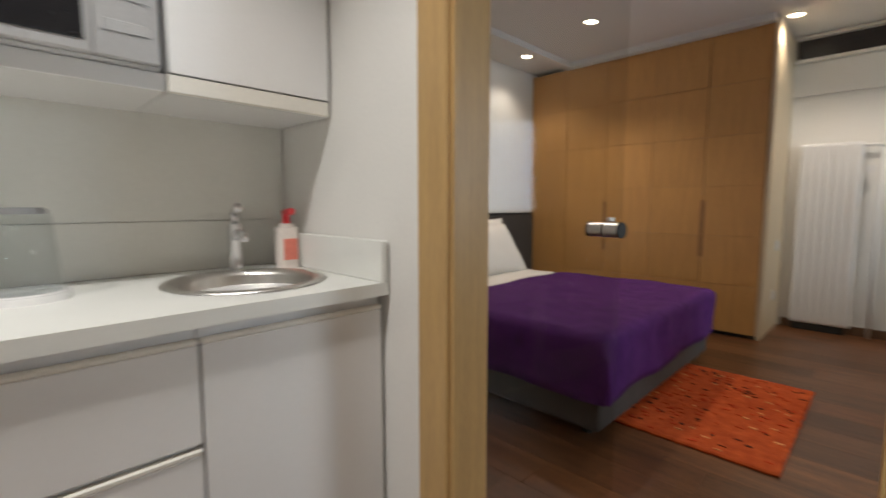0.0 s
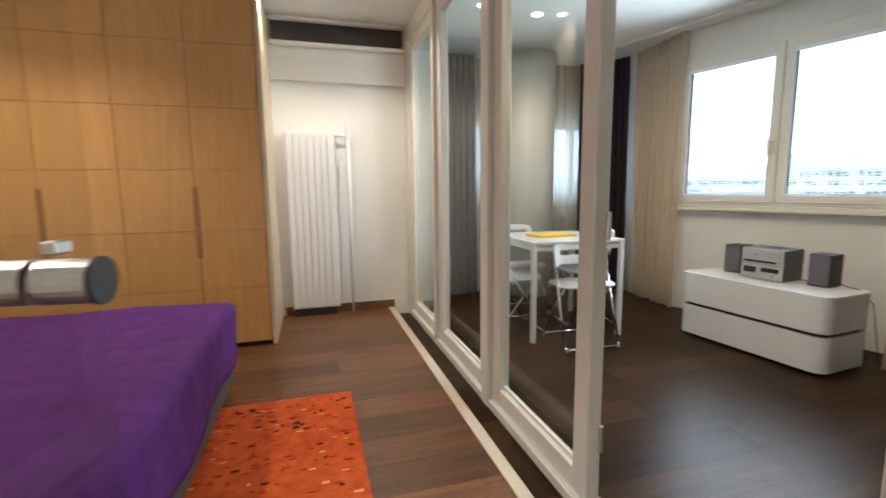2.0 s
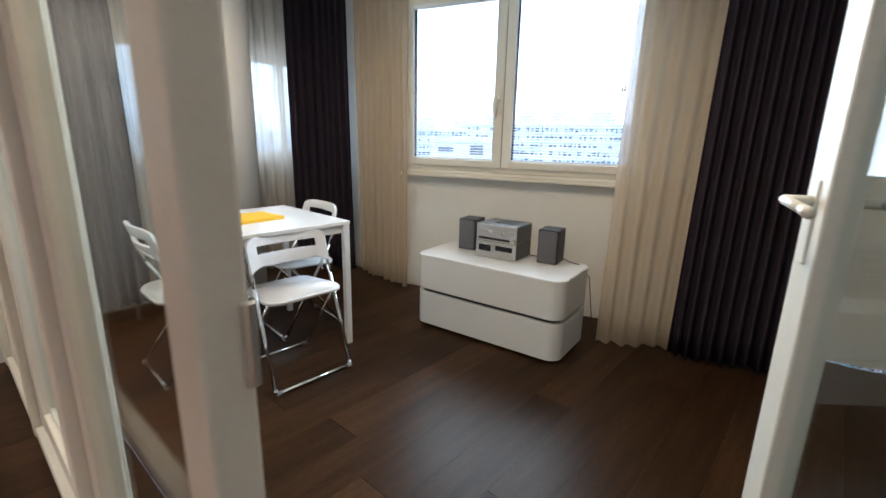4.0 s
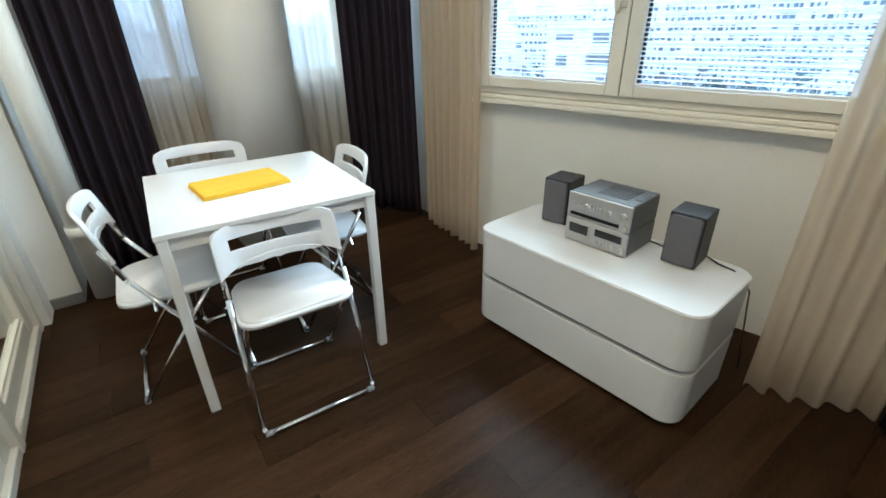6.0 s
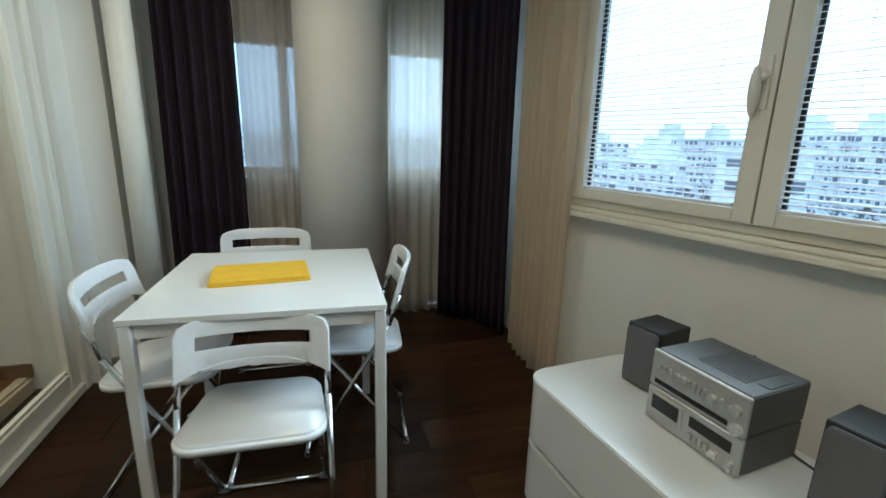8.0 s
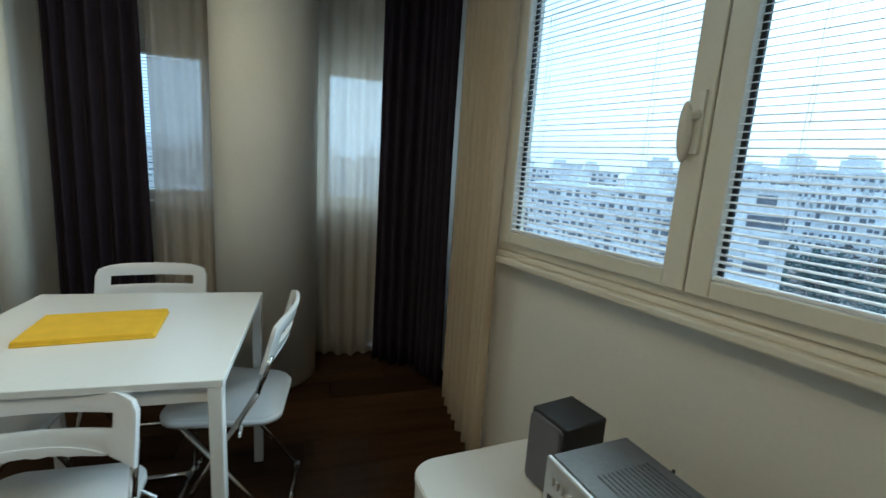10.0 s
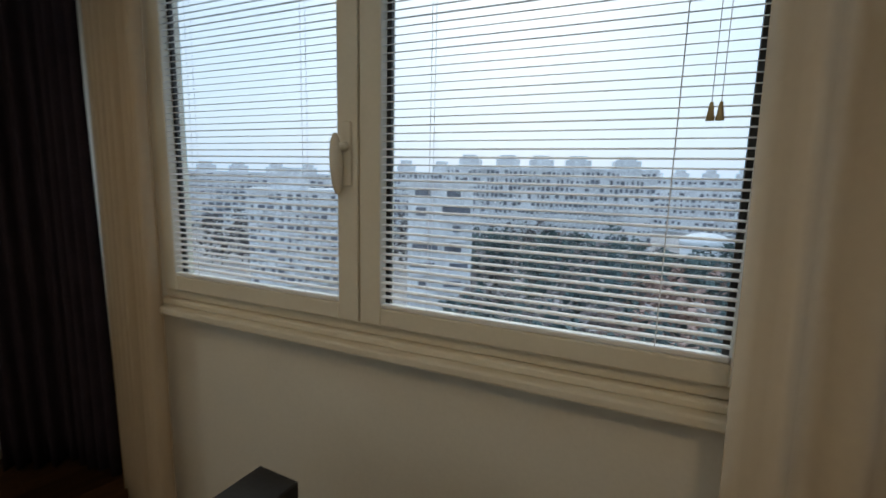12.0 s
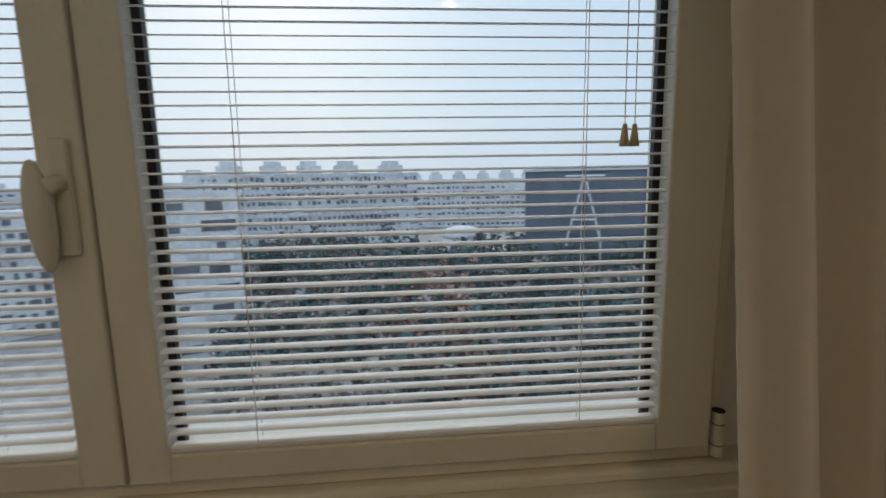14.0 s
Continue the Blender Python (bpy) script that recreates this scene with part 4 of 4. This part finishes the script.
def pierced_top(x0, x1, y0, y1, z0, z1, n=48):
    """A slab with a round hole for the sink."""
    bm = bmesh.new()
    cols = []
    corners = [math.atan2(y - SC[1], x - SC[0]) % (2 * math.pi) for x in (x0, x1) for y in (y0, y1)]
    for a in sorted([2 * math.pi * (i + 0.37) / n for i in range(n)] + corners):
        c, s2 = math.cos(a), math.sin(a)
        k = min(((x1 - SC[0]) / c if c > 1e-6 else (x0 - SC[0]) / c if c < -1e-6 else 9), ((y1 - SC[1]) / s2 if s2 > 1e-6 else (y0 - SC[1]) / s2 if s2 < -1e-6 else 9))
        cols.append([bm.verts.new((SC[0] + r * c, SC[1] + r * s2, z)) for r, z in ((SR, z0), (SR, z1), (k, z1), (k, z0))])
    for p, q in zip(cols, cols[1:] + cols[:1]):
        for i in range(4):
            bm.faces.new((p[i], q[i], q[(i + 1) % 4], p[(i + 1) % 4]))
    bmesh.ops.recalc_face_normals(bm, faces=bm.faces)
    return bm


wt = pierced_top(KX0, KX1, 0.12, 0.692, KZ - 0.035, KZ)
box(wt, KX0, -1.9, KZ - 0.035, KX1, 0.12, KZ)
worktop = part("worktop", wt, mat("white_stone_worktop", (0.78, 0.78, 0.74), 0.35, var=0.03, fine=300))
tagged(worktop, "white worktop with a low upstand at the wall", "worktop")
part("upstand", boxes((KX0 + 0.02, 0.672, KZ, KX1, 0.692, KZ + 0.115), bev=0.003), MATS["white_stone_worktop"], worktop)
bm = bmesh.new()
prof = [(0.212, 0.001), (0.209, 0.006), (0.193, 0.007), (0.176, 0.002), (0.170, -0.012), (0.155, -0.12), (0.12, -0.145), (0.02, -0.15)]
rings = [[bm.verts.new((SC[0] + r * math.cos(2 * math.pi * i / 48), SC[1] + r * math.sin(2 * math.pi * i / 48), KZ + z + 0.001)) for i in range(48)] for r, z in prof]
for a, b in zip(rings, rings[1:]):
    for i in range(48):
        bm.faces.new((a[i], a[(i + 1) % 48], b[(i + 1) % 48], b[i]))
bm.faces.new(rings[-1])

tagged(part("sink", bm, STEEL, None, "", True), "round stainless steel sink set into the worktop", "sink")
fc = thing("faucet", pose(-1.775, 0.49, KZ), "chrome mixer tap standing behind the sink", "faucet")
part("body", rods([((0, 0, 0.0), (0, 0, 0.012)), ((0, 0, 0.012), (0, 0, 0.15))], 0.022, 18), CHROME, fc)
part("spout", pipe([(0, 0, 0.10), (0.06, -0.01, 0.125), (0.12, -0.02, 0.12), (0.125, -0.021, 0.10)], 0.012, 12), CHROME, fc, smooth=True)
part("lever", pipe([(0, 0, 0.15), (0, 0, 0.185), (0.05, -0.005, 0.205)], 0.013, 12), CHROME, fc, smooth=True)
sb = thing("soap_bottle", pose(-1.70, 0.63, KZ), "clear pale soap bottle with red label and cap", "bottle")
part("body", slab(rounded(0.05, 0.075, 0.022), 0.0, 0.15, 0.012), mat("pale_soap", (0.80, 0.72, 0.66), 0.2), sb)
part("label", boxes((0.0255, -0.024, 0.03, 0.027, 0.024, 0.10)), mat("soap_label", (0.75, 0.22, 0.16), 0.5), sb, "pale red printed label")
part("cap", rods([((0, 0, 0.15), (0, 0, 0.185)), ((-0.01, 0, 0.185), (0.04, 0, 0.19))], 0.012, 14), mat("red_cap", (0.65, 0.04, 0.05), 0.35), sb, "red pump cap")
kt = thing("kettle", pose(-1.62, -0.03, KZ), "clear kettle standing on the worktop", "kettle")
part("base", slab(rounded(0.17, 0.17, 0.08), 0, 0.02, 0.004), GLOSS_WHITE, kt)
bm = bmesh.new()
bmesh.ops.create_cone(bm, cap_ends=True, segments=28, radius1=0.075, radius2=0.06, depth=0.17, matrix=Matrix.Translation((0, 0, 0.106)))
part("jug", bm, clear_glass("jug_glass", (0.88, 0.90, 0.90), 0.02, 0.06, 0.5), kt, smooth=True)
part("lid", slab(rounded(0.11, 0.11, 0.054), 0.191, 0.205, 0.004), mat("grey_lid", (0.25, 0.25, 0.25), 0.4), kt)
part("handle", pipe([(0.05, -0.05, 0.18), (0.09, -0.09, 0.17), (0.09, -0.09, 0.06), (0.06, -0.055, 0.04)], 0.010), GLOSS_WHITE, kt, smooth=True)
for k, (ya, yb) in enumerate(((0.22, 0.688), (-0.28, 0.218), (-0.71, -0.282), (-1.31, -0.712))):
    u = thing("base_cabinet", pose(0, 0, 0), "white handleless base cabinet with %s under the worktop" % ("three drawers" if k > 0 else "one door"), "cabinet", "kitchen base cabinets")
    part("body", boxes((KX0, ya, 0.08, KX1 - 0.045, yb, KZ - 0.036)), GLOSS_WHITE, u)
    part("plinth", boxes((KX0, ya, 0.0, KX1 - 0.09, yb, 0.08)), DARK, u)
    cuts = (0.10, 0.845) if k == 0 else (0.10, 0.36, 0.61, 0.845)
    for z0, z1 in zip(cuts, cuts[1:]):
        f = part("door" if k == 0 else "drawer", boxes((KX1 - 0.044, ya + 0.002, z0 + 0.002, KX1 - 0.025, yb - 0.002, z1 - 0.022), bev=0.002), GLOSS_WHITE, u)
        part("grip_rail", boxes((KX1 - 0.040, ya + 0.002, z1 - 0.022, KX1 - 0.022, yb - 0.002, z1 - 0.008), bev=0.004), SATIN_WHITE, f)
bs = thing("backsplash", pose(0, 0, 0), "pale glossy wall panels behind the worktop", "backsplash", kind="structure")
for ya, yb in ((-1.9, -0.95), (-0.948, -0.05), (-0.048, 0.690)):
    for z0, z1 in ((KZ + 0.001, 1.06), (1.062, 1.41)):
        part("panel", boxes((KX0 - 0.004, ya, z0, KX0 + 0.006, yb, z1), bev=0.001), mat("backsplash_white", (0.72, 0.71, 0.66), 0.3, var=0.03), bs)
uc = thing("wall_cabinet", pose(0, 0, 0), "white handleless wall cabinet over the sink", "cabinet")
part("body", boxes((KX0, 0.255, 1.38, -1.53, 0.690, 2.2)), GLOSS_WHITE, uc)
part("door", boxes((-1.529, 0.257, 1.425, -1.510, 0.688, 2.198), bev=0.002), GLOSS_WHITE, uc)
part("pelmet", boxes((-1.529, 0.255, 1.38, -1.513, 0.690, 1.422), bev=0.002), SATIN_WHITE, uc)
ms = part("shelf_cabinet", boxes((KX0, -0.9, 1.38, -1.52, 0.253, 1.422), (KX0, -0.9, 1.80, -1.52, 0.253, 2.2), bev=0.002), GLOSS_WHITE)
tagged(ms, "white wall shelf unit holding the microwave", "shelf")
mw = thing("microwave", pose(0, 0.13, 1.4222), "silver microwave with a black door on the shelf", "microwave")
part("body", boxes((KX0 + 0.02, -0.42, 0.0, -1.50, 0.11, 0.29), bev=0.005), SILVER, mw)
part("door", boxes((-1.4995, -0.415, 0.006, -1.478, -0.02, 0.284), bev=0.004), SILVER, mw)
part("window", boxes((-1.4775, -0.40, 0.03, -1.475, -0.035, 0.27), bev=0.001), BLACKPL, mw, "black glass window")
part("control_panel", boxes((-1.4995, -0.018, 0.006, -1.480, 0.105, 0.284), bev=0.003), SILVER, mw)
for i in range(3):
    part("button_bar", boxes((-1.4798, 0.0, 0.06 + i * 0.07, -1.4775, 0.085, 0.085 + i * 0.07), bev=0.001), mat("button_grey", (0.4, 0.4, 0.4), 0.4), mw)

# ---- outdoors ----
GZ = -20.0
GRASS = mat("winter_ground", (0.42, 0.39, 0.38), 0.95, var=0.5, scale=0.05, fine=0.6, bump=0)
bm = bmesh.new()
bmesh.ops.create_grid(bm, x_segments=2, y_segments=2, size=2500, matrix=Matrix.Translation((0, 0, GZ)))
structure("ground", bm, GRASS, "brown winter ground between the housing blocks")
CONC = mat("weathered_concrete", (0.76, 0.76, 0.78), 0.9, var=0.3, scale=0.12, fine=1.5, bump=0)
PALE = mat("pale_balcony", (0.86, 0.86, 0.88), 0.9, var=0.15, scale=0.5, bump=0)
WIN = mat("far_window_dark", (0.15, 0.16, 0.19), 0.3, var=0.6, scale=0.4, bump=0)


def block(dist, yaw, width, depth, top, label, storeys, bays, seed, roofs=True):
    """A slab block facing the flat, with storeys of windows and balconies and roof huts."""
    rnd = random.Random(seed)
    ya = radians(yaw)
    cx, cy = 2.2 - math.sin(ya) * dist, 2.8 + math.cos(ya) * dist
    h = thing("apartment_building", pose(cx, cy, GZ, 0, 0, yaw), label, "building", "apartment buildings")
    H = top - GZ
    part("wall", boxes((-width / 2, 0, 0, width / 2, depth, H)), CONC, h)
    part("roof", boxes((-width / 2 - 0.3, -0.3, H, width / 2 + 0.3, depth, H + 0.8)), CONC, h)
    sh, bw = H / storeys, width / bays
    wins, bals = bmesh.new(), bmesh.new()
    wv, wf, bv, bf = [], [], [], []

    def put(vs, fs, x0, y0, z0, x1, y1, z1):
        n = len(vs)
        vs += [(x, y, z) for z in (z0, z1) for x, y in ((x0, y0), (x1, y0), (x1, y1), (x0, y1))]
        fs += [(n, n + 1, n + 5, n + 4), (n + 1, n + 2, n + 6, n + 5), (n + 3, n, n + 4, n + 7), (n + 4, n + 5, n + 6, n + 7), (n + 3, n + 2, n + 1, n)]
    for i in range(bays):
        for j in range(storeys):
            x, z = -width / 2 + i * bw, j * sh
            # loggias glazed, open or half closed, as their owners left them
            a, b = rnd.uniform(0.04, 0.4), rnd.uniform(0.55, 0.95)
            if rnd.random() < 0.85:
                put(wv, wf, x + bw * a, -0.12, z + sh * rnd.uniform(0.3, 0.5), x + bw * b, 0.1, z + sh * rnd.uniform(0.75, 0.95))
            if rnd.random() < 0.6:
                lo = rnd.uniform(0.0, 0.12)
                put(bv, bf, x + bw * rnd.uniform(0, 0.3), -rnd.uniform(0.5, 1.3), z + sh * lo, x + bw * rnd.uniform(0.6, 1.0), -0.14, z + sh * (lo + rnd.uniform(0.2, 0.42)))
    for nm, vs, fs, mm in (("windows", wv, wf, WIN), ("balconies", bv, bf, PALE)):
        me = bpy.data.meshes.new(nm)
        me.from_pydata(vs, [], fs)
        me.materials.append(mm)
        o = new(nm, me)
        o.parent = h
        tagged(o, kind="stuff")
    if roofs:
        x = -width / 2 + 4
        while x < width / 2 - 6:
            w = rnd.uniform(6, 8)
            part("roof_hut", boxes((x, 1, H + 0.8, x + w, depth * 0.7, H + 3.4), (x + 1.2, 1.5, H + 3.4, x + w - 1.4, depth * 0.6, H + 4.8)), CONC, h)
            x += w + rnd.uniform(3, 8)
    wins.free(), bals.free()
    return h


block(150, -64, 66, 12, 5.0, "long grey concrete housing block with many balconies", 10, 44, 1)
block(165, -47, 44, 12, 3.0, "grey concrete housing block with balconies", 10, 30, 2)
block(230, -85, 90, 12, 3.5, "distant long housing block", 9, 36, 3)
block(280, -108, 120, 12, 1.0, "distant low housing block", 8, 40, 4)
block(62, -51, 9, 14, 0.5, "nearby grey building with a bare side wall", 8, 2, 5, False)
block(90, -36, 26, 12, -2.0, "grey housing block with pale balconies", 9, 16, 6)
block(210, -22, 120, 12, 1.5, "distant housing block in haze", 9, 40, 7)
block(190, 8, 90, 12, 0.5, "distant housing block in haze", 9, 36, 8)
HALLM = mat("dark_blue_cladding", (0.16, 0.19, 0.24), 0.6, var=0.2, scale=0.1, bump=0)
ya = radians(-97)
hl = thing("sports_hall", pose(2.2 - math.sin(ya) * 105, 2.8 + math.cos(ya) * 105, GZ, 0, 0, -97), "dark blue-grey clad hall with a pale mast in front", "building")
part("wall", boxes((-13, 0, 0, 26, 20, 24.0)), HALLM, hl)
part("roof", boxes((-13.5, -0.5, 24.0, 26.5, 20, 24.6)), CONC, hl)
for k in range(9):
    part("panel", boxes((-12.5 + k * 4.2, -0.2, 10, -8.6 + k * 4.2, 0, 23.4)), HALLM, hl)
ma = part("mast", rods([((-3.5, -4, 9), (0, -4, 23)), ((3.5, -4, 9), (0, -4, 23)), ((-2.4, -4, 13.5), (2.4, -4, 13.5)), ((-4, -4, 22.8), (4, -4, 22.8)), ((-3.5, -4, 0), (-3.5, -4, 9)), ((3.5, -4, 0), (3.5, -4, 9))], 0.22, 6), PALE, hl)
ya = radians(-82)
bm = bmesh.new()
bmesh.ops.create_uvsphere(bm, u_segments=24, v_segments=12, radius=1, matrix=pose(2.2 - math.sin(ya) * 118, 2.8 + math.cos(ya) * 118, GZ + 8.5) @ Matrix.Diagonal((5.6, 5.6, 2.3, 1)))
rod(bm, (2.2 - math.sin(ya) * 118, 2.8 + math.cos(ya) * 118, GZ), (2.2 - math.sin(ya) * 118, 2.8 + math.cos(ya) * 118, GZ + 8.5), 5.2, 24)
tagged(part("dome_roof", bm, mat("white_dome", (0.85, 0.86, 0.88), 0.6, var=0.03, scale=0.3, bump=0), None, "", True), "white domed roof among the trees", "building")


def grove(name, col, n, seed, region, hts, label):
    """Bare and evergreen crowns as many small ragged clumps on trunks."""
    rnd = random.Random(seed)
    vs, fs = [], []
    for _ in range(n):
        d, yw = rnd.uniform(*region[0]), radians(rnd.uniform(*region[1]))
        x, y = 2.2 - math.sin(yw) * d, 2.8 + math.cos(yw) * d
        h = rnd.uniform(*hts)
        r = h * rnd.uniform(0.22, 0.34)
        k = len(vs)
        vs += [(x - 0.15, y, GZ), (x + 0.15, y, GZ), (x, y + 0.2, GZ), (x, y, GZ + h * 0.7)]
        fs += [(k, k + 1, k + 3), (k + 1, k + 2, k + 3), (k + 2, k, k + 3)]
        for _ in range(70):
            t = rnd.uniform(0.2, 1)
            rr = r * math.sin(math.pi * min(1, 0.15 + 0.85 * t)) ** 0.6 * math.sqrt(rnd.random()) + 0.1
            a = rnd.uniform(0, 6.28)
            px, py, pz, s = x + rr * math.cos(a), y + rr * math.sin(a), GZ + h * t, rnd.uniform(0.3, 0.8)
            k = len(vs)
            for _ in range(4):
                vs.append((px + rnd.uniform(-s, s), py + rnd.uniform(-s, s), pz + rnd.uniform(-s, s)))
            fs += [(k, k + 1, k + 2), (k, k + 2, k + 3), (k + 1, k + 2, k + 3)]
    me = bpy.data.meshes.new(name)
    me.from_pydata(vs, [], fs)
    me.materials.append(mat(name + "_leaf", col, 0.95, var=0.4, scale=0.4, bump=0, spec=0.1))
    return tagged(new(name, me), label, "trees", kind="stuff")


grove("evergreen_trees", (0.12, 0.17, 0.17), 300, 11, ((34, 125), (-120, -52)), (6, 11), "dark evergreen trees below the block")
grove("bare_trees", (0.42, 0.37, 0.36), 300, 12, ((26, 120), (-120, -50)), (4, 9), "bare brown winter trees below the block")
grove("rusty_trees", (0.44, 0.30, 0.26), 90, 13, ((38, 80), (-84, -74)), (6, 9), "rust-brown bare trees in the park")
grove("far_trees", (0.13, 0.12, 0.12), 200, 14, ((100, 200), (-70, 30)), (5, 10), "grey-brown trees between distant blocks")


# ---- floor boards, last ----
def boards(parent, x0, x1, y0, y1, along_x, z, width, length, material, seed, clip=None):
    rnd = random.Random(seed)
    meshes = {}
    n = 0
    a0, a1, b0, b1 = (x0, x1, y0, y1) if along_x else (y0, y1, x0, x1)
    b = b0
    while b < b1 - 0.01:
        w = min(width, b1 - b)
        a = a0 - rnd.uniform(0, length * 0.9)
        while a < a1:
            s, e = max(a, a0), min(a + length, a1)
            a += length
            if e - s < 0.03 or (clip and not clip(s, e, b, b + w)):
                continue
            ln = round(e - s, 2)
            key = (ln, round(w, 3))
            lx, ly = (ln, w) if along_x else (w, ln)
            if key not in meshes:
                bm = boxes((0.0002, 0.0002, -0.008, lx - 0.0002, ly - 0.0002, 0.0), bev=0.0003)
                me = bpy.data.meshes.new("plank")
                bm.to_mesh(me)
                bm.free()
                me.materials.append(material)
                meshes[key] = me
            o = new("plank", meshes[key])
            o.parent = parent
            o.location = (s, b, z) if along_x else (b, s, z)
            n += 1
        b += width
    return n


boards(floor_bedroom, -3.02, -0.001, 0.9, 4.755, True, BF, 0.19, 1.28, FLOOR_WARM, 21)
boards(floor_bedroom, -1.85, 0.14, -2.2, 0.9, True, BF, 0.19, 1.28, FLOOR_WARM, 23)
boards(floor_room, 0.031, 3.3, 1.2, 5.5, True, 0.0, 0.19, 1.28, FLOOR_DARK, 22)
